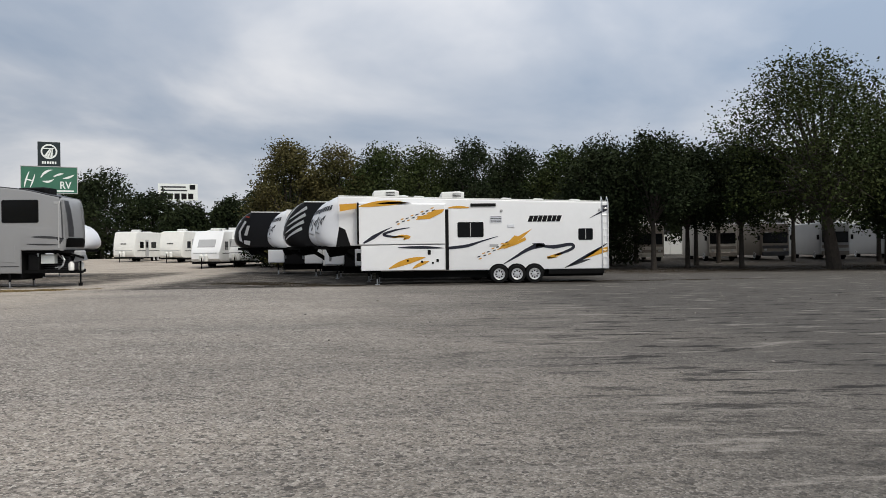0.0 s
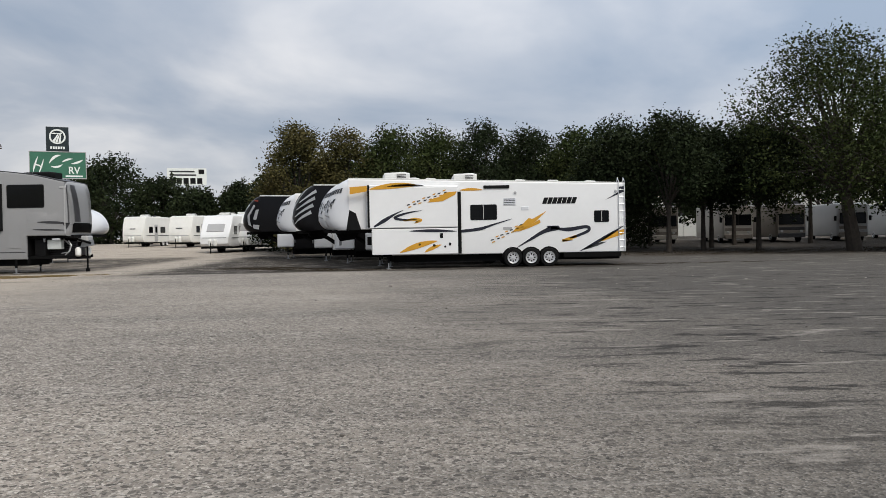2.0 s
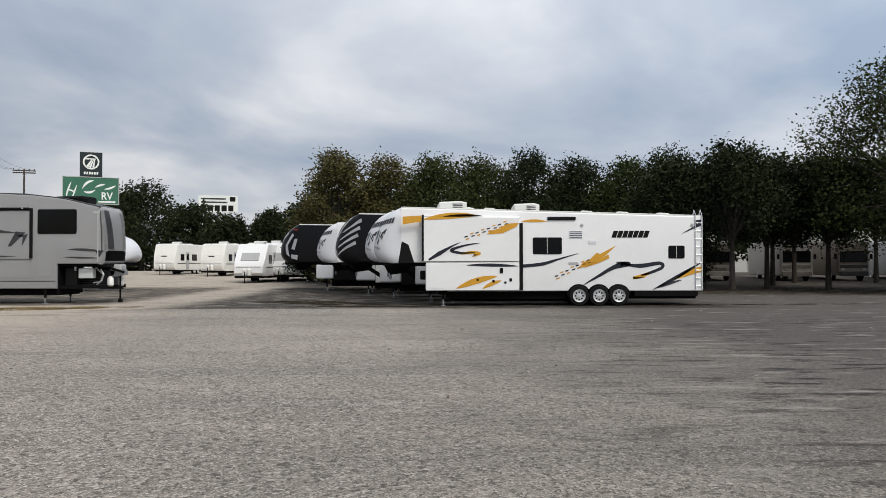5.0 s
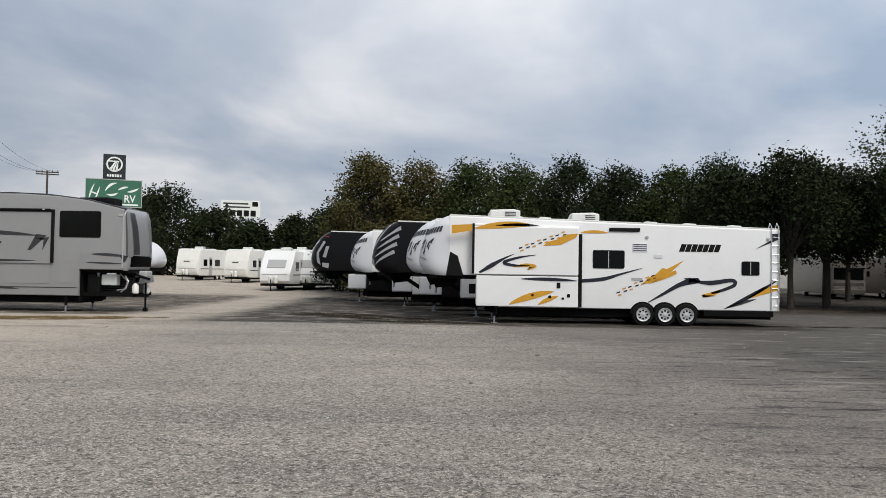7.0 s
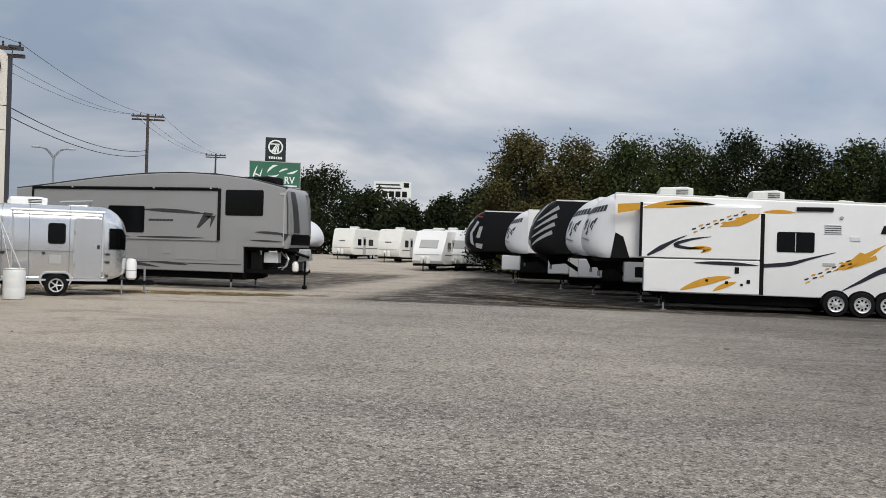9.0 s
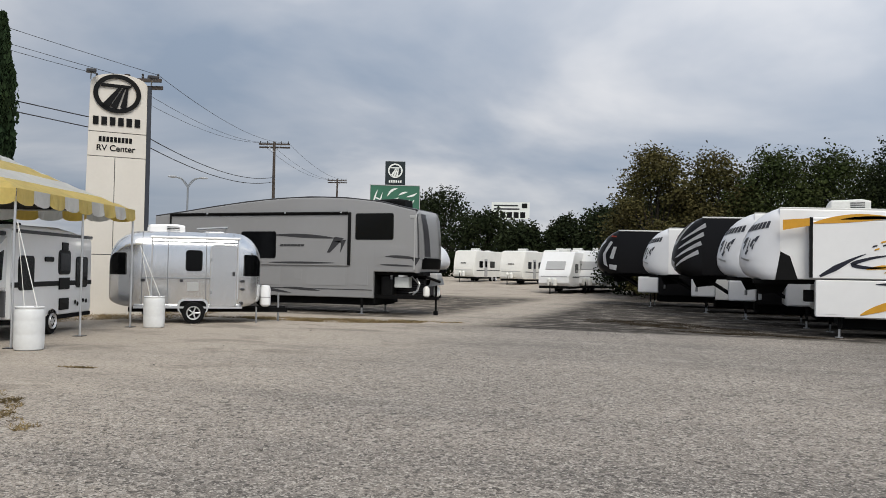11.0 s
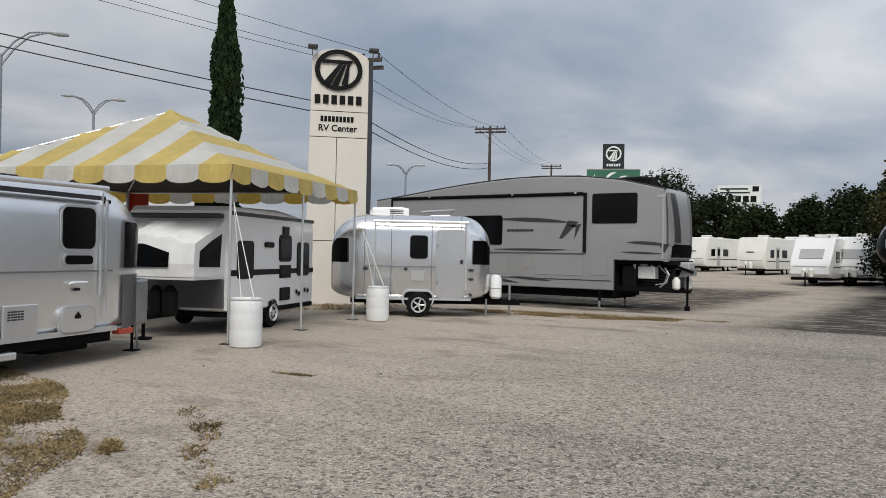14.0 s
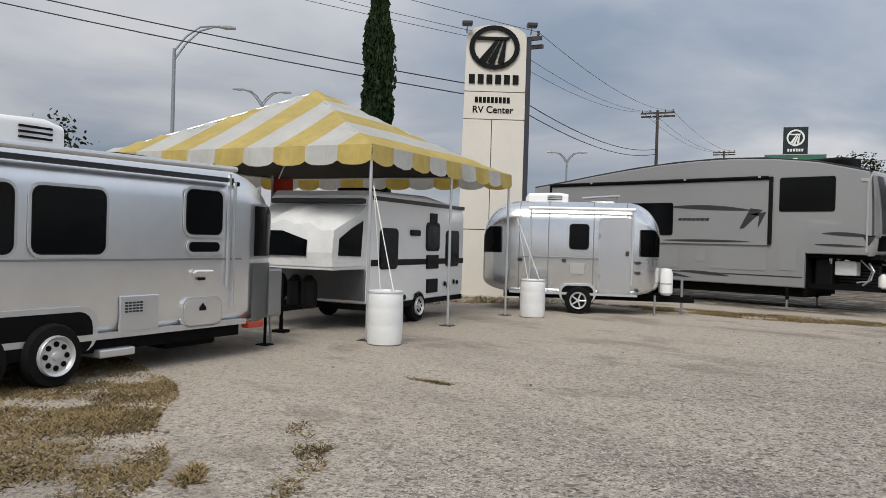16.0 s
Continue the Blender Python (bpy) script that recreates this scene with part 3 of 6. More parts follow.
def toy_hauler():
    """The long white toy hauler with orange and navy graphics."""
    t, body, cap, roof_at = fifth_wheel(pose(0, 35, 0), 1, "long white fifth-wheel toy hauler with orange and navy swoosh graphics", "fifth wheels in the row",
                                        3.80, 3.42, -6.12, -3.25, 6.5, WHITE, WHITE_SHADED, low=0.56, neck_z=1.66, goose=-5.0)
    chassis(t, 1, -3.0, 6.2, 0.56, 2.45)
    # the slide-out, standing a little proud, with its dark seals
    slide = part("slide_out", box(-4.15, -0.52, -0.30, 0.02, 1.70, 3.36, 0.02), WHITE, t)
    part("seal", box(-4.21, -4.13, -0.31, 0.02, 1.72, 3.47), BLACK, slide)
    part("seal", box(-0.50, -0.36, -0.06, 0.01, 0.60, 3.16), BLACK, slide)
    part("slide_topper", tube((-4.15, -0.2, 3.43), (-0.5, -0.2, 3.36), 0.05, 0.05, 10), WHITE, slide)
    # the proud storage box under the slide-out
    store = part("storage_box", box(-4.05, -0.52, -0.28, 0.02, 0.60, 1.66, 0.02), WHITE, t)
    part("storage_end", box(-4.07, -4.04, -0.24, 0.0, 0.66, 1.6), GREY_LIGHT, store)
    part("hatch", prism(round_rect(-3.95, -3.35, 0.68, 1.55, 0.04), -0.288, -0.276), WHITE, store)
    for x, z, w, h in ((-1.2, 1.35, 0.13, 0.2), (-1.5, 0.95, 0.1, 0.1), (-1.05, 0.9, 0.08, 0.08), (-0.85, 1.0, 0.1, 0.12), (-2.1, 1.0, 0.08, 0.08)):
        part("service_port", prism(round_rect(x - w / 2, x + w / 2, z - h / 2, z + h / 2, 0.02), -0.292, -0.276), BLACK, store)
    window(t, 0.05, 1.10, 2.0, 2.58, 0.03, bars=(0.57,))
    window(t, 5.22, 5.78, 1.83, 2.26, 0.03, bars=(5.5,))
    part("awning_light", box(0.58, 1.66, -0.05, 0.01, 3.27, 3.40, 0.02), BLACK, t)
    vent = part("furnace_vent", box(1.40, 1.92, -0.016, 0.004, 2.56, 2.86, 0.01), WHITE_SHADED, t)
    for k in range(4):
        part("vent_slat", box(1.43, 1.89, -0.022, -0.012, 2.60 + 0.07 * k, 2.625 + 0.07 * k), GREY_DARK, vent)
    part("access_port", box(2.15, 2.45, -0.02, 0.004, 2.36, 2.50, 0.01), WHITE_SHADED, t)
    part("furnace_vent", box(1.38, 1.75, -0.014, 0.004, 1.56, 1.66), GREY_LIGHT, t)
    word_blocks("lettering_block", t, 3.02, 4.42, 2.60, 2.86, 7, BLACK, slant=0.35)
    for pts, mat in (
            ([(-4.93, 3.10), (-4.93, 3.40), (-4.22, 3.44), (-4.22, 3.22)], ORANGE),
            (swoosh(-4.12, 3.30, -2.1, 3.44, 0.22, 0.06), ORANGE),
            (swoosh(-3.4, 3.40, -1.9, 3.42, 0.09, 0.03), NAVY),
            ([(-1.75, 2.72), (-1.15, 2.76), (-0.62, 3.02), (-0.54, 3.16), (-1.0, 3.12), (-1.25, 2.95), (-1.6, 2.86)], ORANGE),
            (ribbon([(-3.95, 1.76), (-3.55, 2.0), (-3.1, 2.26), (-2.75, 2.42)], [0.06, 0.16, 0.07, 0.01]), NAVY),
            (ribbon([(-2.0, 2.40), (-2.6, 2.30), (-3.1, 2.12), (-2.7, 2.02), (-2.2, 2.04)], [0.01, 0.07, 0.12, 0.08, 0.02]), NAVY),
            (ribbon([(-2.75, 1.98), (-2.35, 2.04), (-2.02, 2.0), (-2.3, 1.88)], [0.03, 0.12, 0.10, 0.02]), ORANGE)):
        decal("graphic", pts, mat, t, -0.306)
    for pts, mat in (
            (swoosh(-2.9, 0.68, -1.35, 1.14, 0.22, 0.06), ORANGE),
            (swoosh(-1.9, 0.68, -1.2, 0.98, 0.14, 0.03), ORANGE),
            (swoosh(-2.5, 1.56, -0.55, 1.52, 0.11, 0.02), NAVY)):
        decal("graphic", pts, mat, t, -0.286)
    for pts, mat in (
            (swoosh(-0.4, 3.22, 0.55, 3.22, 0.10, 0.03), ORANGE),
            (ribbon([(-0.36, 1.52), (0.4, 1.60), (1.0, 1.78), (1.75, 2.0)], [0.12, 0.13, 0.07, 0.01]), NAVY),
            ([(1.75, 1.44), (2.15, 1.52), (2.75, 1.88), (3.2, 2.30), (2.6, 1.98), (2.45, 2.02), (2.2, 1.78), (1.95, 1.66)], ORANGE),
            ([(1.95, 1.44), (2.5, 1.62), (2.95, 1.82), (2.9, 1.95), (2.4, 1.68)], ORANGE),
            (ribbon([(1.95, 0.80), (2.5, 1.12), (3.1, 1.46), (3.7, 1.60), (3.2, 1.66)], [0.02, 0.10, 0.16, 0.16, 0.02]), NAVY),
            (ribbon([(3.35, 1.60), (4.1, 1.52), (4.85, 1.62), (4.95, 1.46), (4.5, 1.26), (4.15, 1.16)], [0.03, 0.16, 0.13, 0.12, 0.10, 0.06]), NAVY),
            (ribbon([(4.45, 1.24), (4.05, 1.10), (3.85, 1.06), (4.3, 1.08)], [0.10, 0.14, 0.08, 0.01]), ORANGE),
            ([(5.3, 0.95), (6.46, 1.30), (6.46, 1.50), (5.9, 1.36)], ORANGE),
            (swoosh(4.6, 0.62, 6.46, 1.66, 0.12, -0.03), NAVY),
            (swoosh(4.7, 0.66, 5.7, 0.98, 0.10, 0.02), GREY_DARK),
            ([(5.66, 2.72), (6.46, 3.06), (6.46, 3.28), (6.2, 3.26), (6.22, 3.05)], NAVY)):
        decal("graphic", pts, mat, t)
    # chequered trails
    for x0, z0, dx, dz, n, y in ((-2.6, 2.60, 0.21, 0.075, 8, -0.306), (0.85, 1.10, 0.20, 0.10, 7, -0.006)):
        for k in range(n):
            for j in range(2):
                x, z = x0 + dx * k + 0.05 * j, z0 + dz * k - 0.09 * j + (0.04 if k % 2 else 0)
                decal("chequer", [(x, z), (x + 0.12, z + 0.03), (x + 0.14, z + 0.08), (x + 0.02, z + 0.05)], ORANGE if (k + j) % 2 else NAVY, t, y)
    # the cap's dark corner and its crest
    part("corner_panel", prism([(-5.12, 1.64), (-4.5, 1.64), (-4.72, 2.34), (-4.98, 2.48)], -0.018, 0.1), BLACK, t)
    crest_patches(t, CREST, 3.79, -6.12, -5.0)
    for k in range(3):
        part("tail_marker", lathe([(0.06, -0.02), (0.05, -0.035), (0.01, -0.04)], 12, axis="y", at=(6.1 - 4.2 * k, 0, 3.08)), GREY_LIGHT, t)
    for x in (1.77, 2.53, 3.28):
        wheel(t, x, 0.03, 0.385, 0.245)
        wheel(t, x, 2.29, 0.39, 0.24, outer=1)
    for x in (1.77, 2.53, 3.28):
        part("wheel_well", prism([(x + 0.45 * math.cos(radians(a)), 0.40 + 0.43 * math.sin(radians(a))) for a in range(0, 181, 15)], -0.012, 0.06), FRAME, t)
    part("rear_skirt", box(3.9, 6.3, 0.0, 0.25, 0.36, 0.56), FRAME, t)
    # ladder at the back corner
    lad = part("ladder", tubes([(6.22, -0.03, 0.6), (6.22, -0.03, 3.5), (6.22, 0.15, 3.65), (6.22, 0.3, 3.42)], 0.016), ALU_PANEL, t)
    part("rail", tubes([(6.46, -0.03, 0.6), (6.46, -0.03, 3.5), (6.46, 0.15, 3.65), (6.46, 0.3, 3.42)], 0.016), ALU_PANEL, lad)
    for k in range(9):
        part("rung", tube((6.22, -0.03, 0.75 + 0.3 * k), (6.46, -0.03, 0.75 + 0.3 * k), 0.012, 0.012, 6), ALU_PANEL, lad)
    air_conditioner(t, -3.05, 1.2, roof_at(-3.05), 1.15, 0.8, 0.37)
    air_conditioner(t, -0.15, 1.2, roof_at(-0.15), 1.05, 0.8, 0.37)
    for x in (-1.6, 2.2, 3.6, 5.2):
        roof_vent(t, x, 0.9, roof_at(x), 0.22, 0.14)
    landing_gear(t, 1, -3.4, 0.02, 0.56)
    landing_gear(t, 1, -3.4, 2.35, 0.56)
    hitch_gear(t, 1, -5.6, 1.22, 0.56, 1.68)
    part("front_wall", box(-3.30, -3.2, 0.1, 2.35, 0.30, 1.66), FRAME, t)
    # a solid black slab added underneath to keep light out
    part("belly_light_block", box(-3.2, 6.3, 0.25, 2.25, 0.26, 0.58), FRAME, t)
    part("neck_floor", box(-5.7, -3.2, 0.25, 2.2, 1.52, 1.66), FRAME, t)
    part("propane_locker", box(-4.0, -3.3, 0.9, 2.1, 0.75, 1.5, 0.04), GREY_LIGHT, t)
    part("battery_box", box(-4.3, -3.9, 0.5, 0.9, 1.0, 1.35, 0.03), BLACK, t)
    return t


def row_trailer(x, y, cap_kind, label, roof=3.75):
    """One of the fifth wheels parked behind the toy hauler."""
    side = WHITE if cap_kind == "white" else CAP_BLACK
    t, body, cap, roof_at = fifth_wheel(pose(x, y, rise_of(x, y)), 1, label, "fifth wheels in the row", roof, roof - 0.2, 0.0, 3.3, 11.5, side,
                                        WHITE_SHADED if cap_kind == "white" else CAP_BLACK, low=0.6, neck_z=1.7, goose=1.25)
    chassis(t, 1, 3.4, 11.2, 0.6, 2.45)
    part("front_wall", box(3.22, 3.32, 0.08, 2.37, 0.30, 1.72), FRAME, t)
    # black slab added below the floor, blocking light under the trailer
    part("belly_light_block", box(3.3, 11.4, 0.2, 2.25, 0.28, 0.62), FRAME, t)
    store = part("storage_box", box(2.25, 3.3, 0.06, 2.39, 0.72, 1.55, 0.06), WHITE_SHADED, t)
    for y0 in (0.4, 1.7):
        part("neck_brace", tube((1.2, y0, 1.70), (2.5, y0, 0.85), 0.06, 0.06, 8), FRAME, t)
    part("neck_floor", box(0.35, 3.3, 0.25, 2.2, 1.56, 1.70), FRAME, t)
    part("hatch", box(2.235, 2.26, 0.35, 1.1, 0.80, 1.45), GREY_LIGHT, store)
    part("hatch", box(2.235, 2.26, 1.35, 2.1, 0.80, 1.45), GREY_LIGHT, store)
    hitch_gear(t, 1, 0.9, 1.22, 0.6, 1.72)
    landing_gear(t, 1, 2.9, 0.12, 0.6)
    landing_gear(t, 1, 2.9, 2.32, 0.6)
    for xx in (8.0, 8.85):
        wheel(t, xx, 0.16, 0.38, 0.23)
        wheel(t, xx, 2.29, 0.38, 0.23, outer=1)
    air_conditioner(t, 4.3, 1.2, roof_at(4.3), 1.0, 0.8, 0.28, BLACK if cap_kind == "black" else None)
    return t, cap


def cap_point(nose, flat, roof, u, v, neck=1.66):
    """A place on a cap's skin: u from the nose (0) back to the flat side (1), v from its floor (0) to its top (1)."""
    return cap_surface(nose, flat, roof, neck, 1.225, 90 * (1 - min(1.0, u)), v) + Vector((max(0.0, u - 1) * 2.0, 0, 0))


def cap_patch(t, rows, mat, nose=0.0, flat=1.25, roof=3.70, name="graphic", proud=0.012, n=5):
    """A painted patch on the near shoulder of a cap: a quadrilateral in u and v."""
    bm = bmesh.new()
    (u0, v0), (u1, v1), (u2, v2), (u3, v3) = rows
    grid = []
    for j in range(n + 1):
        b = j / n
        line = []
        for i in range(n + 1):
            a = i / n
            u = (u0 * (1 - a) + u1 * a) * (1 - b) + (u3 * (1 - a) + u2 * a) * b
            v = (v0 * (1 - a) + v1 * a) * (1 - b) + (v3 * (1 - a) + v2 * a) * b
            p = cap_point(nose, flat, roof, u, v)
            line.append(bm.verts.new(p + Vector((-proud * (1 - u), -proud, proud * 0.6 * max(0, v - 0.6)))))
        grid.append(line)
    for j in range(n):
        for i in range(n):
            bm.faces.new((grid[j][i], grid[j][i + 1], grid[j + 1][i + 1], grid[j + 1][i]))
    bmesh.ops.solidify(bm, geom=bm.faces[:], thickness=0.006)
    return part(name, bm, mat, t, smooth=True)


def crest_patches(t, mat, roof, nose=0.0, flat=1.25):
    """The dark crest: a row of name blocks over claw strokes."""
    for k in range(7):
        u = 0.16 + 0.095 * k
        cap_patch(t, ((u, 0.66 + 0.008 * k), (u + 0.075, 0.668 + 0.008 * k), (u + 0.085, 0.765 + 0.008 * k), (u + 0.01, 0.757 + 0.008 * k)), mat, nose, flat, roof, "lettering_block", n=2)
    for u, v, w, h in ((0.22, 0.52, 0.12, 0.07), (0.30, 0.46, 0.06, 0.14), (0.40, 0.40, 0.05, 0.18), (0.47, 0.47, 0.09, 0.10), (0.55, 0.54, 0.11, 0.07), (0.36, 0.36, 0.10, 0.05), (0.26, 0.42, 0.05, 0.08), (0.53, 0.43, 0.05, 0.07)):
        cap_patch(t, ((u, v), (u + w * 0.5, v - 0.03), (u + w, v + h), (u + w * 0.35, v + h * 0.75)), mat, nose, flat, roof, n=3)
    cap_patch(t, ((0.25, 0.28), (0.5, 0.24), (0.5, 0.265), (0.25, 0.305)), GREY_LIGHT, nose, flat, roof, "moulding", 0.02, n=3)


def hitch_row():
    t, cap = row_trailer(-6.86, 38.8, "white", "white fifth-wheel trailer with a dark crest on its rounded cap", 3.9)
    crest_patches(t, CREST, 3.9)
    t, cap = row_trailer(-8.72, 42.9, "black", "black-capped fifth-wheel trailer with white slash graphics", 4.05)
    for k in range(4):
        u, v = 0.34 + 0.04 * k, 0.16 + 0.15 * k
        cap_patch(t, ((u, v), (u + 0.10, v + 0.015), (u + 0.62, v + 0.22), (u + 0.60, v + 0.29)), WHITE_SHADED, 0, 1.25, 4.05)
    cap_patch(t, ((0.02, 0.20), (0.30, 0.10), (0.36, 0.24), (0.03, 0.34)), WHITE_SHADED, 0, 1.25, 4.05)
    cap_patch(t, ((0.02, 0.62), (0.30, 0.52), (0.62, 0.97), (0.30, 0.98)), WHITE_SHADED, 0, 1.25, 4.05)
    cap_patch(t, ((0.06, 0.66), (0.24, 0.60), (0.48, 0.90), (0.26, 0.92)), GREY_DARK, 0, 1.25, 4.05, proud=0.024)
    t, cap = row_trailer(-10.35, 47.4, "white", "white fifth-wheel trailer with a navy crest on its cap", 3.85)
    crest_patches(t, CREST, 3.85)
    t, cap = row_trailer(-13.2, 51.7, "black", "black and white fifth-wheel trailer with curved stripe graphics", 3.95)
    for r in (((0.02, 0.30), (0.10, 0.28), (0.34, 0.62), (0.20, 0.66)), ((0.20, 0.66), (0.34, 0.62), (0.52, 0.74), (0.40, 0.80)),
              ((0.62, 0.22), (0.74, 0.16), (0.66, 0.46), (0.56, 0.46)), ((0.56, 0.46), (0.66, 0.46), (0.84, 0.72), (0.74, 0.76)),
              ((0.78, 0.12), (0.96, 0.08), (0.98, 0.20), (0.80, 0.22)), ((0.80, 0.36), (0.90, 0.34), (0.97, 0.62), (0.88, 0.62))):
        cap_patch(t, r, WHITE_SHADED, 0, 1.25, 3.95)
    cap_patch(t, ((0.66, 0.85), (0.93, 0.835), (0.935, 0.865), (0.665, 0.88)), TAIL_RED, 0, 1.25, 3.95)


toy_hauler()
hitch_row()


def grey_trailer():
    """The grey fifth wheel across the lane, nose towards the row."""
    s = -1
    t, body, cap, roof_at = fifth_wheel(pose(-20, 37.3, 0), s, "grey fifth-wheel trailer with black slide-out trim and dark swoosh graphics", "",
                                        3.86, 3.86, -2.72, -0.72, 9.6, GREY, GREY, low=0.62, neck_z=1.64, goose=-2.42, arch=0.70, roof_mat=GREY_DARK)
    chassis(t, s, -0.6, 9.2, 0.62, 2.45)
    slide = part("slide_out", box(-8.75, -0.38, -0.05, 0.02, 1.85, 3.84, 0.01), GREY, t)
    part("seal", box(-8.8, -0.28, -0.08, 0.02, 3.84, 3.93), BLACK, slide)
    part("seal", box(-0.38, -0.28, -0.08, 0.02, 1.88, 3.84), BLACK, slide)
    part("seal", box(-8.8, -8.72, -0.08, 0.02, 1.88, 3.84), BLACK, slide)
    part("slide_topper", tube((-8.7, -0.09, 3.92), (-0.4, -0.09, 3.92), 0.04, 0.04, 10), BLACK, slide)
    for xx in (-6.9, -3.2, -0.7):
        part("bracket", box(xx, xx + 0.08, -0.14, -0.08, 3.90, 3.95), ALU_PANEL, slide)
    window(slide, -5.2, -3.62, 2.14, 3.16, 0.06, -0.05)
    window(t, -0.05, 1.50, 2.9, 3.86, 0.05)
    for pts in (swoosh(-3.7, 3.05, -0.9, 2.92, 0.14, 0.03), [(-0.95, 2.98), (-0.55, 2.93), (-1.15, 2.36), (-1.28, 2.36)], swoosh(-3.9, 1.95, -0.95, 1.96, 0.07, 0.0),
                [(-1.0, 2.80), (-0.45, 2.86), (-0.70, 2.36), (-0.66, 2.74)], swoosh(-5.5, 1.98, -4.2, 1.95, 0.08, 0.0)):
        decal("graphic", pts, GREY_DARK, t, -0.056)
    word_blocks("lettering_block", t, -3.4, -2.3, 2.60, 2.68, 7, GREY_DARK, -0.056, 0.3)
    for pts in (swoosh(1.2, 2.24, 2.6, 2.16, 0.10, 0.02), [(2.3, 2.16), (2.64, 2.20), (2.46, 1.90)], swoosh(1.0, 1.92, 2.4, 1.88, 0.06, 0.0), swoosh(-3.3, 0.95, -1.6, 0.86, 0.09, 0.02), swoosh(-5.5, 1.0, -2.9, 0.75, 0.12, 0.02)):
        decal("graphic", pts, GREY_DARK, t)
    for x0, x1, z0, z1 in ((-2.2, -0.42, 1.08, 1.78), (-0.05, 0.48, 1.12, 1.82), (-2.75, -2.4, 1.3, 1.7), (-5.0, -3.4, 1.05, 1.75)):
        part("hatch", prism(round_rect(x0, x1, z0, z1, 0.03), -0.012, 0.004), GREY, t)
    part("skirt_line", box(-9.4, 0.66, -0.010, 0.004, 0.92, 0.95), GREY_DARK, t)
    part("marker_light", box(2.2, 2.45, -0.02, 0.004, 3.70, 3.80, 0.01), GREY_LIGHT, t)
    part("cap_seam", box(2.38, 2.43, -0.022, 0.02, 1.72, 3.80), GREY_LIGHT, t)

    def cap_band(a0, a1, v0, v1, mat, name="cap_stripe", lean=0.0):
        bm = bmesh.new()
        rows = []
        for j in range(13):
            v = v0 + (v1 - v0) * j / 12
            row = [cap_surface(-2.72, -2.42, roof_at(-2.42) + 0.02, 1.62, 1.225, a0 + lean * v + (a1 - a0) * k / 8, v) for k in range(9)]
            rows.append([bm.verts.new((0.012 - p.x, 1.225 + (p.y - 1.225) * 1.012, p.z)) for p in row])
        for lo, hi in zip(rows[:-1], rows[1:]):
            for k in range(8):
                bm.faces.new((lo[k], lo[k + 1], hi[k + 1], hi[k]))
        bmesh.ops.solidify(bm, geom=bm.faces[:], thickness=0.008)
        return part(name, bm, mat, t, smooth=True)

    cap_band(17, 25, 0.20, 0.93, GREY_MID, lean=-3)
    cap_band(30, 52, 0.22, 0.95, GREY_LIGHT, lean=-6)
    cap_band(58, 84, 0.26, 0.94, GREY_MID, lean=-8)
    cap_band(112, 150, 0.22, 0.93, GREY_LIGHT)
    cap_band(44, 136, 0.06, 0.24, BLACK, "chin_panel")
    # the open space under the neck with its batteries and gear
    part("front_wall", box(0.66, 0.74, 0.1, 2.35, 0.40, 1.64), FRAME, t)
    # added black slab that blocks the light beneath the floor
    part("belly_light_block", box(-9.2, 0.66, 0.25, 2.25, 0.34, 0.64), FRAME, t)
    part("battery_box", box(1.42, 2.02, 0.4, 0.75, 1.04, 1.46, 0.03), SIGN_WHITE, t)
    part("propane_rack", box(0.9, 1.4, 0.3, 0.8, 0.72, 1.5, 0.05), BLACK, t)
    part("front_rail", box(0.7, 2.7, 0.25, 0.33, 0.62, 0.76), FRAME, t)
    part("front_rail", box(0.7, 2.7, 2.1, 2.18, 0.62, 0.76), FRAME, t)
    gen = part("generator_box", box(1.15, 2.5, 0.95, 2.1, 0.74, 1.38, 0.05), GREY_DARK, t)
    for k in range(6):
        part("louvre", box(1.22, 2.44, 0.93, 0.96, 0.80 + 0.09 * k, 0.835 + 0.09 * k), BLACK, gen)
    part("neck_strut", box(1.30, 1.38, 0.30, 0.38, 1.36, 1.64), ALU_PANEL, t)
    part("neck_strut", tube((2.2, 0.5, 1.62), (3.1, 1.0, 1.28), 0.05, 0.05, 8), FRAME, t)
    part("pin_cover", box(2.5, 3.0, 0.9, 1.5, 1.36, 1.62, 0.06), GREY_LIGHT, t)
    part("pin_plate", prism([(2.62, 1.10), (3.1, 1.18), (3.06, 1.42), (2.7, 1.36)], 1.0, 1.4), STEEL, t)
    part("cable_loop", tubes([(2.35, 0.42, 1.42), (2.5, 0.36, 1.2), (2.42, 0.36, 0.95), (2.2, 0.4, 0.78)], 0.03), ALU_PANEL, t)
    part("neck_floor", box(0.7, 2.7, 0.2, 2.25, 1.52, 1.66), FRAME, t)
    hitch_gear(t, s, -2.6, 1.22, 0.62, 1.66)
    for y in (0.06, 2.3):
        landing_gear(t, s, -0.22, y, 0.62)
    part("hose", tubes([(2.1, 0.5, 1.5), (2.4, 0.5, 1.2), (2.3, 0.5, 0.9), (2.0, 0.5, 0.85)], 0.025), GREY_LIGHT, t)
    part("front_jack", tube((2.85, 1.2, 0.15), (2.85, 1.2, 1.3), 0.04, 0.04), FRAME, t)
    part("jack_foot", box(2.78, 2.92, 1.12, 1.28, 0.0, 0.15), FRAME, t)
    for gx, gy in ((2.62, 0.75), (2.78, 1.45)):
        part("gas_bottle", lathe([(0.08, 0.70), (0.13, 0.75), (0.13, 1.02), (0.05, 1.12)], 14, at=(gx, gy, 0)), CREAM, t, smooth=True)
    part("tongue_rail", box(2.0, 2.95, 1.1, 1.3, 0.58, 0.70), FRAME, t)
    for x in (-5.6, -6.5):
        wheel(t, x, 0.16, 0.38, 0.23)
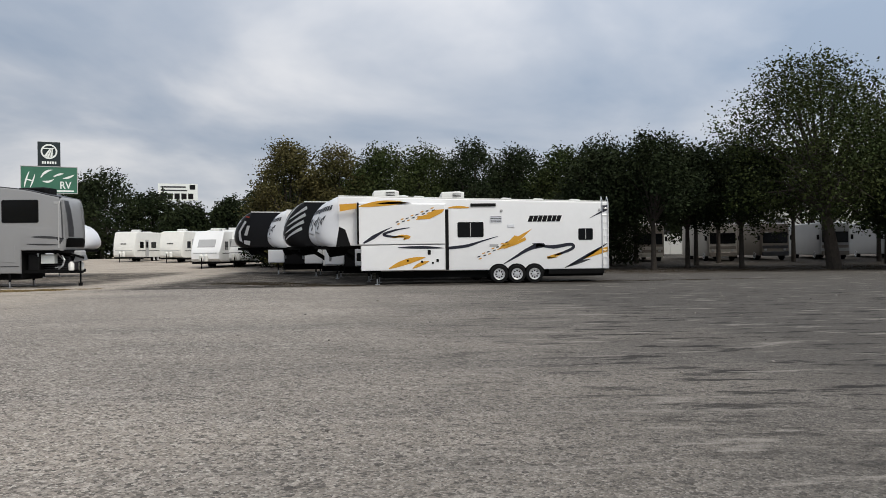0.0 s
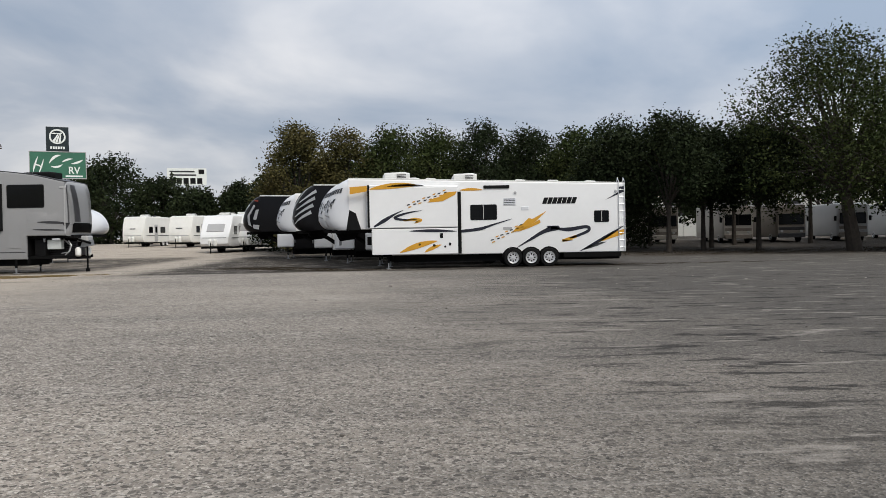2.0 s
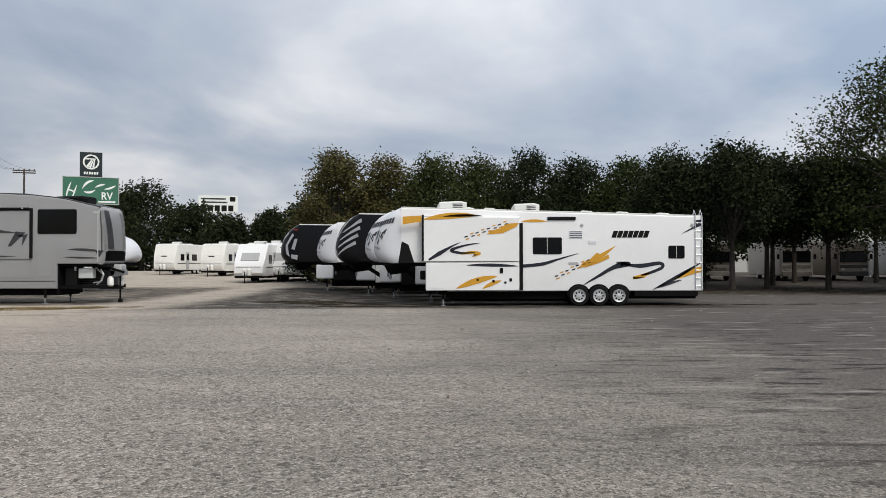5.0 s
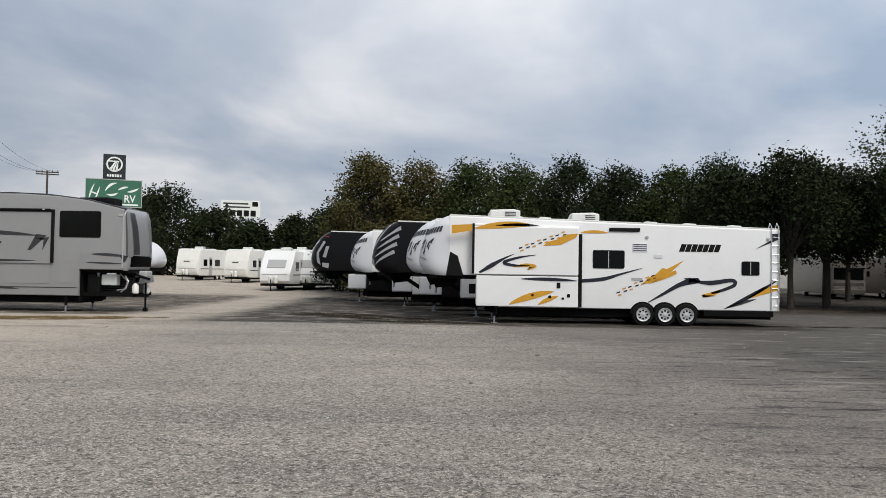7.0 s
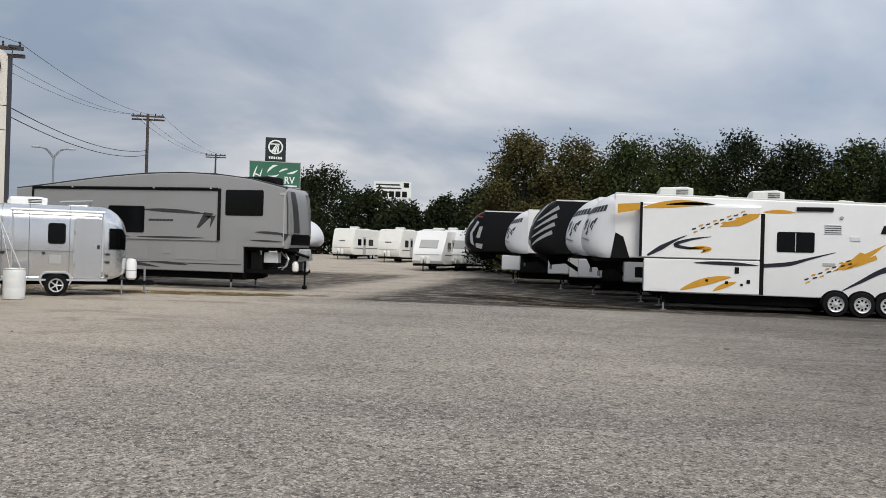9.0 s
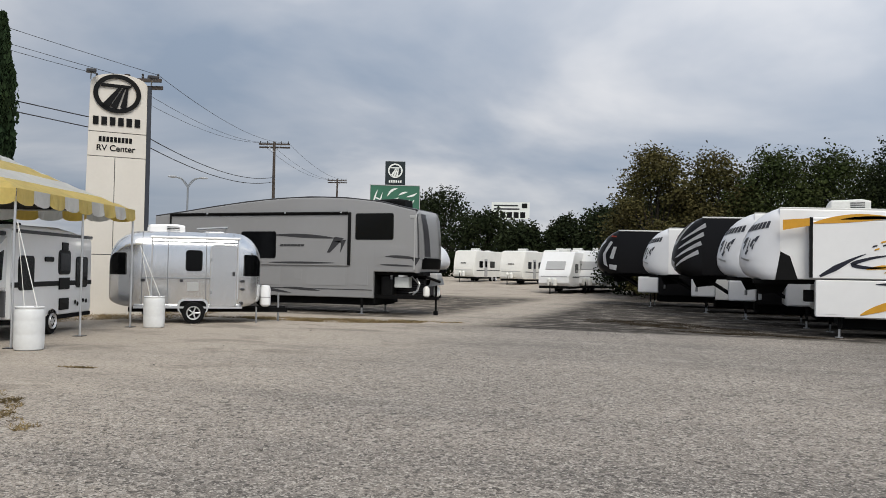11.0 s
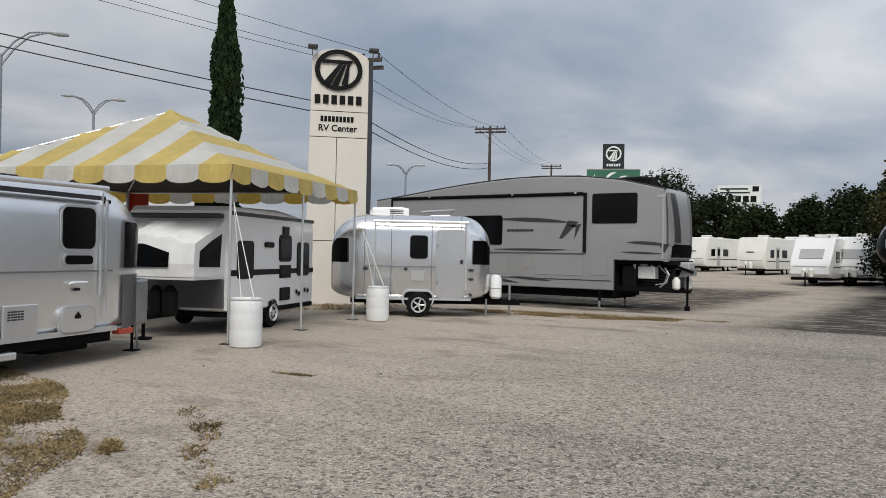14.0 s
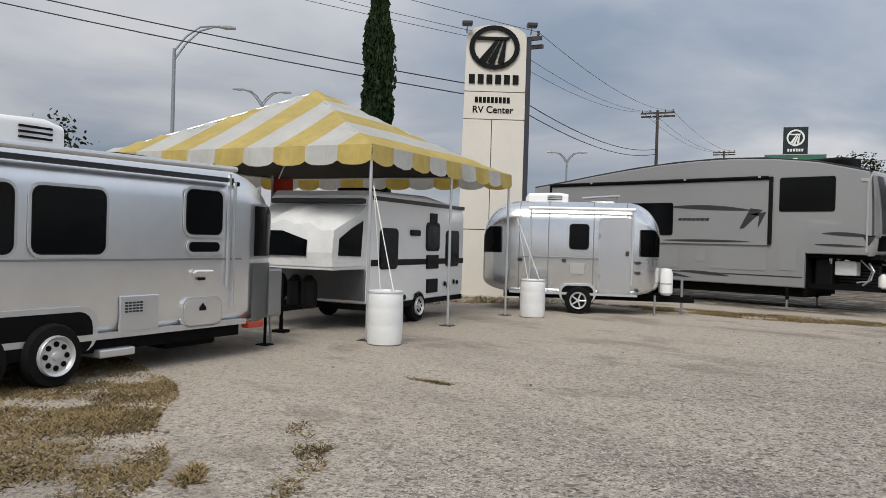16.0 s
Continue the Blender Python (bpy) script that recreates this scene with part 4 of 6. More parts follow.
        wheel(t, x, 2.29, 0.38, 0.23, outer=1)
    air_conditioner(t, 0.9, 1.2, 4.22, 1.5, 0.8, 0.30, BLACK)
    roof_vent(t, -2.6, 0.9, 4.52, 0.25, 0.14)
    roof_vent(t, -3.5, 0.9, 4.48, 0.25, 0.14)
    return t


grey_trailer()


# ---- rounded aluminium trailers ----
def aluminium_body(length, width, z0, z1, left_round, right_round, bow=0.045):
    """Stations of a riveted, rounded shell from x = 0 to length."""
    rows = []
    c = width / 2
    n = 9
    for k in range(n + 1):
        a = k / n
        g = math.sin(a * math.pi / 2)
        x = left_round * (1 - math.cos(a * math.pi / 2))
        rows.append((x, section(c, c * (0.42 + 0.58 * g), z0 + 0.30 * (1 - g), z0 + (z1 - z0) * (0.60 + 0.40 * g), 0.5 * (0.5 + 0.5 * g), 0.16)))
    for k in range(1, 5):
        x = left_round + (length - left_round - right_round) * k / 5
        rows.append((x, section(c, c, z0, z1, 0.5, 0.16)))
    for k in range(n + 1):
        a = 1 - k / n
        g = math.sin(a * math.pi / 2)
        x = length - right_round * (1 - math.cos(a * math.pi / 2))
        rows.append((x, section(c, c * (0.42 + 0.58 * g), z0 + 0.30 * (1 - g), z0 + (z1 - z0) * (0.60 + 0.40 * g), 0.5 * (0.5 + 0.5 * g), 0.16)))
    mid, tall = (z0 + z1) / 2, (z1 - z0) / 2
    bowed = []
    for x, pts in rows:
        bowed.append((x, [(c + (y - c) * (1 - bow * min(1.0, abs(z - mid) / tall) ** 2), z) for y, z in pts]))
    return loft(bowed)


def panel_seam(t, x, width, z0, z1):
    """A riveted lap round the shell."""
    c, mid, tall = width / 2, (z0 + z1) / 2, (z1 - z0) / 2
    ring = [(c + (y - c) * (1.004 - 0.045 * min(1.0, abs(z - mid) / tall) ** 2), z) for y, z in section(c, c, z0 - 0.003, z1 + 0.004, 0.5, 0.16)]
    part("panel_seam", loft([(x - 0.012, ring), (x + 0.012, ring)]), ALU_DARK, t)


def small_aluminium_trailer():
    t = thing("travel_trailer", pose(-21.7, 29.6, 0, 0, 0, 36.87), "small rounded polished aluminium travel trailer on a single axle", "trailer", "aluminium trailers")
    base = -2.45
    bm = aluminium_body(4.48, 2.3, 0.48, 2.80, 0.95, 0.85)
    for v in bm.verts:
        v.co.x += base
    part("body", bm, ALU, t, smooth=True)
    part("belt_line", box(-1.5, 1.25, -0.012, 0.02, 1.36, 1.39), ALU_DARK, t)
    for x in (-1.48, -0.75, 0.36, 1.17):
        panel_seam(t, x, 2.3, 0.48, 2.80)
    part("base_rail", box(-1.7, 1.45, -0.02, 0.3, 0.46, 0.52), ALU_PANEL, t)
    window(t, -0.21, 0.22, 1.62, 2.20, 0.06, 0.0, 0.03, BLACK)
    door = part("entry_door", prism(round_rect(0.50, 1.26, 0.52, 2.38, 0.12), -0.02, 0.03), ALU, t)
    part("door_seam", prism(round_rect(0.475, 1.285, 0.50, 2.405, 0.14), -0.010, 0.03), GREY_LIGHT, door)
    part("door_lock", box(1.14, 1.22, -0.035, -0.018, 1.46, 1.58), GREY_DARK, door)
    for z in (0.9, 1.9):
        part("hinge", box(0.48, 0.54, -0.03, -0.015, z, z + 0.1), STEEL, door)
    awn = part("awning_roll", tube((-1.25, -0.06, 2.60), (1.35, -0.06, 2.60), 0.045, 0.045, 10), WHITE, t)
    for x in (-1.2, 1.3):
        part("awning_arm", box(x - 0.02, x + 0.02, -0.05, 0.0, 0.75, 2.58), ALU_PANEL, awn)
    # windows wrapped round the ends
    for x0, x1, side in ((1.50, 1.99, 1), (-2.42, -1.95, -1)):
        bm = bmesh.new()
        cols = []
        for i in range(7):
            x = x0 + (x1 - x0) * i / 6
            u = (x - 1.18) / 0.85 if side > 0 else (-1.50 - x) / 0.95
            g = math.cos(math.asin(min(0.999, max(0.0, u))))
            y = 1.15 - 1.15 * (0.42 + 0.58 * g) - 0.03
            top = min(2.12, 0.48 + 2.32 * (0.60 + 0.40 * g) - 0.5 * (0.5 + 0.5 * g) + 0.10)
            cols.append((bm.verts.new((x, y, 1.46)), bm.verts.new((x, y, top))))
        for a, b in zip(cols[:-1], cols[1:]):
            bm.faces.new((a[0], b[0], b[1], a[1]))
        bmesh.ops.solidify(bm, geom=bm.faces[:], thickness=0.02)
        part("end_window", bm, GLASS, t, smooth=True)
    for x, z, w, h in ((-0.02, 1.12, 0.34, 0.26), (1.45, 1.30, 0.13, 0.07), (1.45, 1.05, 0.13, 0.07), (-0.35, 1.30, 0.1, 0.08), (-1.45, 1.30, 0.12, 0.08), (1.44, 0.62, 0.08, 0.08)):
        part("service_port", prism(round_rect(x - w / 2, x + w / 2, z - h / 2, z + h / 2, 0.025), -0.02, 0.05), GREY_LIGHT if w > 0.2 else GREY_DARK, t)
    arch = part("wheel_arch", prism(round_rect(-0.45, 0.45, 0.30, 0.74, 0.18), -0.012, 0.25), ALU_PANEL, t)
    part("wheel_well", prism(round_rect(-0.39, 0.39, 0.28, 0.69, 0.16), -0.016, 0.26), FRAME, arch)
    wheel(t, 0.02, 0.0, 0.33, 0.21, 0.2, 5)
    wheel(t, 0.02, 2.2, 0.33, 0.21, 0.2, 5, outer=1)
    part("chassis_rail", box(-1.9, 2.9, 0.7, 0.8, 0.32, 0.46), FRAME, t)
    part("chassis_rail", box(-1.9, 2.9, 1.5, 1.6, 0.32, 0.46), FRAME, t)
    for y in (0.95, 1.28):
        bottle = part("gas_bottle", lathe([(0.10, 0.5), (0.16, 0.56), (0.16, 1.05), (0.12, 1.16), (0.03, 1.18)], 16, at=(2.2, y - 0.35, 0)), WHITE, t, smooth=True)
        part("strap", lathe([(0.165, 0.78), (0.165, 0.81)], 16, at=(2.2, y - 0.35, 0)), GREY_LIGHT, bottle)
    part("tongue_jack", tube((2.65, 1.15, 0.0), (2.65, 1.15, 0.9), 0.035, 0.035), STEEL, t)
    part("stabiliser", tube((1.9, 0.3, 0.0), (1.9, 0.3, 0.5), 0.025, 0.025), STEEL, t)
    air_conditioner(t, -0.85, 1.05, 2.76, 1.1, 0.8, 0.28, WHITE)
    vent = part("roof_vent", box(0.25, 0.9, 0.8, 1.3, 2.66, 2.86, 0.06), ALU_PANEL, t)
    part("vent_lid", prism([(0.05, 2.90), (1.0, 2.98), (1.0, 3.01), (0.05, 2.94)], 0.7, 1.4), ALU_PANEL, vent)
    part("vent_stay", tube((0.9, 1.05, 2.8), (0.98, 1.05, 3.0), 0.012, 0.012, 6), STEEL, vent)
    for k in range(3):
        part("clearance_light", lathe([(0.05, 0), (0.045, 0.04), (0.01, 0.06)], 10, at=(-1.75 + 0.10 * k, 0.75, 2.60)), GREY_DARK, t)
    return t


small_aluminium_trailer()


def large_aluminium_trailer():
    t = thing("travel_trailer", pose(-20.07, 19.99, 0, 0, 0, 108.07), "long silver aluminium travel trailer with rounded ends and dark windows", "trailer", "aluminium trailers")
    bm = aluminium_body(8.2, 2.5, 0.50, 2.66, 0.95, 1.15, 0.012)
    for v in bm.verts:
        v.co.x += -7.9
    part("body", bm, ALU_DULL, t, smooth=True)
    part("belt_line", box(-6.9, -0.85, -0.010, 0.02, 1.37, 1.395), ALU_DARK, t)
    part("base_rail", box(-6.9, -0.75, -0.03, 0.2, 0.46, 0.53), ALU_PANEL, t)
    part("underbody", box(-7.0, -0.8, 0.06, 2.4, 0.30, 0.48), FRAME, t)
    for x0, x1, z0, z1 in ((-4.06, -3.15, 1.46, 2.18), (-5.3, -4.28, 1.46, 2.18), (-1.90, -1.27, 1.72, 2.29)):
        w = window(t, x0, x1, z0, z1, 0.10, -0.005, 0.05, ALU_PANEL)
        part("gasket", prism(round_rect(x0 - 0.015, x1 + 0.015, z0 - 0.015, z1 + 0.015, 0.11), -0.0215, -0.012), BLACK, w)
    window(t, -1.85, -1.30, 1.48, 1.61, 0.06, -0.005, 0.04, ALU_PANEL)
    # the window that wraps the near end
    bm = bmesh.new()
    frame_bm = bmesh.new()
    for which, grow in ((frame_bm, 0.035), (bm, 0.0)):
        cols = []
        for i in range(8):
            x = -0.60 - grow + (0.74 + 2 * grow) * i / 7
            u = (x + 0.85) / 1.15
            g = math.cos(math.asin(min(0.995, max(0.0, u))))
            y = 1.25 - 1.25 * (0.42 + 0.58 * g) - (0.018 if grow else 0.03)
            top = min(2.14, 0.5 + 2.16 * (0.6 + 0.4 * g) - 0.5 * (0.5 + 0.5 * g) + 0.10) + grow
            cols.append((which.verts.new((x, y, 1.42 - grow)), which.verts.new((x, y, top))))
        for a, b in zip(cols[:-1], cols[1:]):
            which.faces.new((a[0], b[0], b[1], a[1]))
        bmesh.ops.solidify(which, geom=which.faces[:], thickness=0.012)
    fr = part("end_window", frame_bm, ALU_PANEL, t, smooth=True)
    part("pane", bm, GLASS, fr, smooth=True)
    # the stone guard below it
    bm = bmesh.new()
    cols = []
    for i in range(8):
        x = -0.62 + 0.82 * i / 7
        u = (x + 0.85) / 1.15
        g = math.cos(math.asin(min(0.995, max(0.0, u))))
        y = 1.25 - 1.25 * (0.42 + 0.58 * g) - 0.022
        cols.append((bm.verts.new((x, y, 0.46 + 0.2 * (1 - g))), bm.verts.new((x, y, 1.31))))
    for a, b in zip(cols[:-1], cols[1:]):
        bm.faces.new((a[0], b[0], b[1], a[1]))
    bmesh.ops.solidify(bm, geom=bm.faces[:], thickness=0.02)
    part("stone_guard", bm, ALU_DARK, t, smooth=True)
    part("end_locker", box(0.08, 0.50, 0.35, 2.1, 0.45, 1.22, 0.05), ALU_DARK, t)
    lk = part("water_heater_hatch", box(-2.92, -2.34, -0.03, 0.004, 0.50, 0.95, 0.01), ALU_PANEL, t)
    for k in range(4):
        for j in range(5):
            part("vent_slot", box(-2.85 + 0.055 * j, -2.81 + 0.055 * j, -0.036, -0.028, 0.75 + 0.035 * k, 0.772 + 0.035 * k), GREY_DARK, lk)
    ht = part("access_hatch", prism(round_rect(-1.95, -1.23, 0.48, 0.88, 0.13), -0.03, 0.02), ALU_PANEL, t)
    part("hatch_face", prism(round_rect(-1.92, -1.26, 0.51, 0.85, 0.11), -0.036, -0.026), ALU_DULL, ht)
    part("warning_plate", prism([(-1.66, 0.70), (-1.54, 0.70), (-1.54, 0.74), (-1.60, 0.80), (-1.66, 0.74)], -0.042, -0.032), BLACK, ht)
    part("grab_handle", tubes([(-1.75, -0.01, 1.20), (-1.75, -0.05, 1.22), (-1.45, -0.05, 1.22), (-1.45, -0.01, 1.20)], 0.018), WHITE, t)
    part("lamp", box(-1.67, -1.55, -0.03, 0.0, 1.10, 1.14, 0.01), BLACK, t)
    awn = part("awning_roll", tube((-7.0, -0.05, 2.55), (-1.05, -0.05, 2.62), 0.038, 0.038, 12), ALU_PANEL, t)
    part("awning_rail", box(-7.0, -1.05, -0.02, 0.06, 2.44, 2.50), GREY_DARK, awn)
    part("awning_arm", box(-1.16, -1.13, -0.05, -0.01, 1.0, 2.55), ALU_PANEL, awn)
    part("awning_arm", box(-1.05, -1.025, -0.05, -0.01, 0.70, 2.45), ALU_PANEL, awn)
    part("clearance_light", box(-0.98, -0.88, 0.02, 0.12, 2.40, 2.46, 0.015), BLACK, t)
    part("reflector", box(-0.66, -0.34, 0.0, 0.14, 0.38, 0.47, 0.01), TAIL_RED, t)
    part("bumper", box(-0.40, 0.08, 0.45, 2.05, 0.36, 0.46, 0.03), ALU_PANEL, t)
    for x in (-3.82, -4.70):
        wheel(t, x, 0.0, 0.35, 0.225, 0.22)
        wheel(t, x, 2.37, 0.35, 0.215, 0.22, outer=1)
    arch = part("wheel_arch", prism(round_rect(-5.25, -3.22, 0.34, 0.86, 0.20), -0.02, 0.2), ALU_PANEL, t)
    part("wheel_well", prism(round_rect(-5.18, -3.29, 0.32, 0.80, 0.18), -0.026, 0.22), FRAME, arch)
    part("step", box(-3.2, -2.7, -0.05, 0.3, 0.24, 0.34, 0.02), ALU_PANEL, t)
    part("tank", box(-2.0, -1.1, 0.2, 1.6, 0.20, 0.32, 0.04), FRAME, t)
    jack = part("stabiliser", tube((0.28, 0.5, 0.02), (0.28, 0.5, 0.46), 0.025, 0.025), FRAME, t)
    part("jack_foot", box(0.18, 0.38, 0.4, 0.6, 0.0, 0.02), FRAME, jack)
    part("chain", tubes([(0.44, 0.55, 0.46), (0.46, 0.55, 0.2), (0.50, 0.55, 0.02)], 0.02), STEEL, t)
    part("tongue", box(0.2, 1.0, 1.1, 1.4, 0.36, 0.46), FRAME, t)
    air_conditioner(t, -3.95, 0.9, 2.62, 1.2, 0.9, 0.36, WHITE)
    part("roof_vent", box(-2.2, -1.6, 1.0, 1.6, 2.58, 2.78, 0.06), BLACK, t)
    return t


large_aluminium_trailer()


def hybrid_trailer():
    """The white trailer under the tent, with its canvas bed end folded out."""
    t = thing("hybrid_trailer", pose(-21.35, 22.75, 0, 0, 0, 112.3), "white hybrid travel trailer with a folded-out canvas bed end", "trailer")
    part("body", loft([(0.0, section(1.15, 1.13, 0.50, 2.52, 0.10, 0.04)), (0.12, section(1.15, 1.15, 0.46, 2.62, 0.10, 0.04)),
                       (2.4, section(1.15, 1.15, 0.46, 2.66, 0.10, 0.04)), (4.35, section(1.15, 1.15, 0.46, 2.50, 0.10, 0.04)),
                       (4.5, section(1.15, 1.12, 0.50, 2.36, 0.10, 0.04))]), WHITE, t, smooth=True)
    part("roof_edge", box(0.05, 4.45, -0.015, 0.05, 2.44, 2.52), GREY_DARK, t)
    part("stripe", box(0.02, 4.46, -0.010, 0.004, 1.20, 1.32), BLACK, t)
    part("skirt", box(0.05, 4.45, 0.0, 2.3, 0.36, 0.46), FRAME, t)
    window(t, 0.35, 1.05, 1.16, 1.90, 0.08)
    window(t, 3.45, 4.15, 1.16, 1.92, 0.08)
    window(t, 2.45, 3.0, 1.56, 2.02, 0.03, rim=0.08)
    part("vent", box(2.42, 3.02, -0.03, 0.004, 1.10, 1.40, 0.01), BLACK, t)
    part("vent", box(2.55, 2.90, -0.03, 0.004, 2.10, 2.30, 0.01), BLACK, t)
    part("hatch", box(2.45, 3.0, -0.03, 0.004, 0.58, 0.88, 0.01), BLACK, t)
    part("lamp", prism(round_rect(1.6, 2.05, 1.80, 1.92, 0.05), -0.04, 0.004), BLACK, t)
    for x, z in ((3.4, 0.75), (3.55, 0.70), (3.9, 0.78), (4.1, 0.76), (1.4, 0.55), (1.9, 0.55)):
        part("service_port", lathe([(0.06, -0.02), (0.05, -0.03), (0.01, -0.03)], 10, axis="y", at=(x, 0, z)), BLACK, t)
    wheel(t, 2.1, 0.10, 0.33, 0.19, 0.2)
    wheel(t, 2.1, 2.2, 0.33, 0.19, 0.2, outer=1)
    # the bed end: a board carrying a draped canvas box with two dark screens
    bed = part("bed_platform", box(-1.15, 0.0, 0.12, 2.2, 1.14, 1.24, 0.02), WHITE, t)
    bm = bmesh.new()
    rows = []
    for i in range(9):
        y = 0.10 + 2.12 * i / 8
        sag = 0.05 * math.sin(i * 1.9) + 0.03 * math.sin(i * 4.1)
        arch_z = 2.13 + 0.14 * math.sin(math.pi * i / 8)
        rows.append([bm.verts.new(p) for p in ((-1.17, y, 1.20), (-1.20 + sag * 0.3, y, 1.45), (-1.15, y, 1.84 + 0.18 * math.sin(math.pi * i / 8) - 0.07 * abs(math.sin(i * 1.57))),
                                                (-0.75, y, 2.00 + sag + 0.14 * math.sin(math.pi * i / 8)), (-0.35, y, arch_z + sag), (0.0, y, 2.34))])
    for a, b in zip(rows[:-1], rows[1:]):
        for k in range(5):
            bm.faces.new((a[k], a[k + 1], b[k + 1], b[k]))
    for edge in (rows[0], rows[-1]):
        base = bm.verts.new((0.0, edge[0].co.y, 1.20))
        bm.faces.new([base] + edge)
    part("canvas", bm, CANVAS, bed, "creased white canvas")
    part("screen", prism([(-1.0, 1.40), (-0.22, 1.38), (-0.16, 2.04), (-0.55, 1.90), (-0.98, 1.70)], 0.085, 0.10), GLASS, bed)
    bm = bmesh.new()
    for a, b in (((0.30, 1.38), (1.30, 1.90)),):
        lo = [bm.verts.new((-1.225, y, 1.38)) for y in (0.62, 1.15, 1.70, 2.02)]
        hi = [bm.verts.new((-1.19, y, z)) for y, z in ((0.62, 1.66), (1.15, 1.82), (1.70, 1.82), (2.02, 1.70))]
        for k in range(3):
            bm.faces.new((lo[k], lo[k + 1], hi[k + 1], hi[k]))
    bmesh.ops.solidify(bm, geom=bm.faces[:], thickness=0.012)
    part("screen", bm, GLASS, bed)
    part("front_cover", box(-0.16, 0.0, 0.12, 2.18, 2.36, 2.46, 0.03), GREY_DARK, t)
    # front wall below the bed, its grey darkened for the shade there
    part("front_panel", box(-0.06, 0.0, 0.1, 2.2, 0.55, 1.12), GREY_MID, t)
    for y in (0.85, 1.15):
        part("gas_bottle", lathe([(0.10, 0.42), (0.15, 0.48), (0.15, 0.9), (0.05, 1.02)], 14, at=(-0.75, y, 0)), BLACK, t, smooth=True)
    part("tongue", box(-1.5, 0.1, 1.05, 1.2, 0.38, 0.48), FRAME, t)
    part("tongue_jack", tube((-1.2, 1.12, 0.05), (-1.2, 1.12, 1.0), 0.035, 0.035), FRAME, t)
    part("jack_foot", box(-1.3, -1.1, 1.0, 1.25, 0.0, 0.05), FRAME, t)
    part("spare_wheel", lathe([(0.2, -0.09), (0.3, -0.08), (0.3, 0.08), (0.2, 0.09)], 20, axis="y", at=(-0.6, 1.7, 0.75)), RUBBER, t)
    part("roof_rack", box(1.0, 1.9, 0.7, 1.4, 2.62, 2.74, 0.04), BLACK, t)
    part("roof_vent", box(2.9, 3.6, 0.6, 1.2, 2.58, 2.70, 0.04), GREY_DARK, t)
    return t


hybrid_trailer()


# ---- tent ----
def party_tent():
    side, wide, eave, top = 6.1, 6.9, 3.30, 4.98
    t = thing("party_tent", pose(-20.2, 21.8, 0, 0, 0, 109.2), "yellow and white striped frame tent with scalloped valance", "tent")
    stripes = 10
    w = wide / stripes
    c, d = side / 2, wide / 2

    def height(x, y):
        k = max(abs(x - c) / c, abs(y - d) / d)
        return top - (top - eave) * k - 0.20 * k * (1 - k) - 0.025 * math.sin(x * 2.3 + y) * math.sin(y * 2.9) * (1 - k)

    for k in range(stripes):
        y0, y1 = w * k, w * (k + 1)
        bm = bmesh.new()
        cuts = sorted(set(round(v, 4) for v in [side * i / 16 for i in range(17)] + [c] + [v * c / d for yy in (y0, y1, (y0 + y1) / 2) for v in (yy, wide - yy)]))
        rows = []
        ys = [y0, (y0 + y1) / 2, y1]
        for y in ys:
            rows.append([bm.verts.new((x, y, height(x, y))) for x in cuts])
        for a, b in zip(rows[:-1], rows[1:]):
            for i in range(len(cuts) - 1):
                bm.faces.new((a[i], a[i + 1], b[i + 1], b[i]))
        bmesh.ops.solidify(bm, geom=bm.faces[:], thickness=0.008)
        part("roof_strip", bm, TENT_WHITE if k % 2 else TENT_YELLOW, t)
    # a dark sheet added below the strips, standing in for the shade underneath
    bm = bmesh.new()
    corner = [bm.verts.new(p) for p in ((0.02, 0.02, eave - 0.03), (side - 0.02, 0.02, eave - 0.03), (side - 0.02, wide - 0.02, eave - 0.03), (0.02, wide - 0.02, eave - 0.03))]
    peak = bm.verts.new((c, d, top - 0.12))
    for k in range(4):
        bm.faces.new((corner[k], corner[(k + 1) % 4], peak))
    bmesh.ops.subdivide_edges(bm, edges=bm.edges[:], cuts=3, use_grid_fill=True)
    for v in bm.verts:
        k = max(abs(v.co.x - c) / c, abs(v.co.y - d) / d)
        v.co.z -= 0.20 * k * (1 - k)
    part("shade_sheet", bm, CANOPY_SHADE, t, "dark sheet standing for the shade under the roof")
    # the scalloped valance on all four sides
    for edge in range(4):
        count = stripes if edge > 1 else 9
        run = wide if edge > 1 else side
        for k in range(count):
            bm = bmesh.new()
            n = 8
            hi, lo = [], []
            for i in range(n + 1):
                u = i / n
                s = run / count * (k + u)
                drop = 0.26 + 0.08 * math.sin(math.pi * u) ** 0.5
                wave = 0.03 * math.sin(s * 5.1 + edge) + 0.02 * math.sin(s * 13.0)
                px, py = ((s, 0), (s, wide), (0, s), (side, s))[edge]
                ox, oy = ((0, -1), (0, 1), (-1, 0), (1, 0))[edge]
                hi.append(bm.verts.new((px + ox * 0.012, py + oy * 0.012, eave + 0.01)))
                lo.append(bm.verts.new((px + ox * (0.012 + abs(wave)), py + oy * (0.012 + abs(wave)), eave - drop)))
            for i in range(n):
                bm.faces.new((hi[i], hi[i + 1], lo[i + 1], lo[i]))
            bmesh.ops.solidify(bm, geom=bm.faces[:], thickness=0.006)
            part("valance", bm, TENT_WHITE if k % 2 else TENT_YELLOW, t)
    far, deep = side - 0.03, wide - 0.03
    for x, y in ((0.03, 0.03), (c, 0.03), (far, 0.03), (0.03, deep), (far, deep), (c, deep)):
        pole = part("pole", tube((x, y, 0.01), (x, y, eave - 0.02), 0.027, 0.027, 10), ALU_PANEL, t)
        part("base_plate", box(x - 0.12, x + 0.12, y - 0.12, y + 0.12, 0.0, 0.015), GREY_DARK, pole)
        part("collar", tube((x, y, eave - 0.16), (x, y, eave - 0.05), 0.036, 0.036, 10), STEEL, pole)
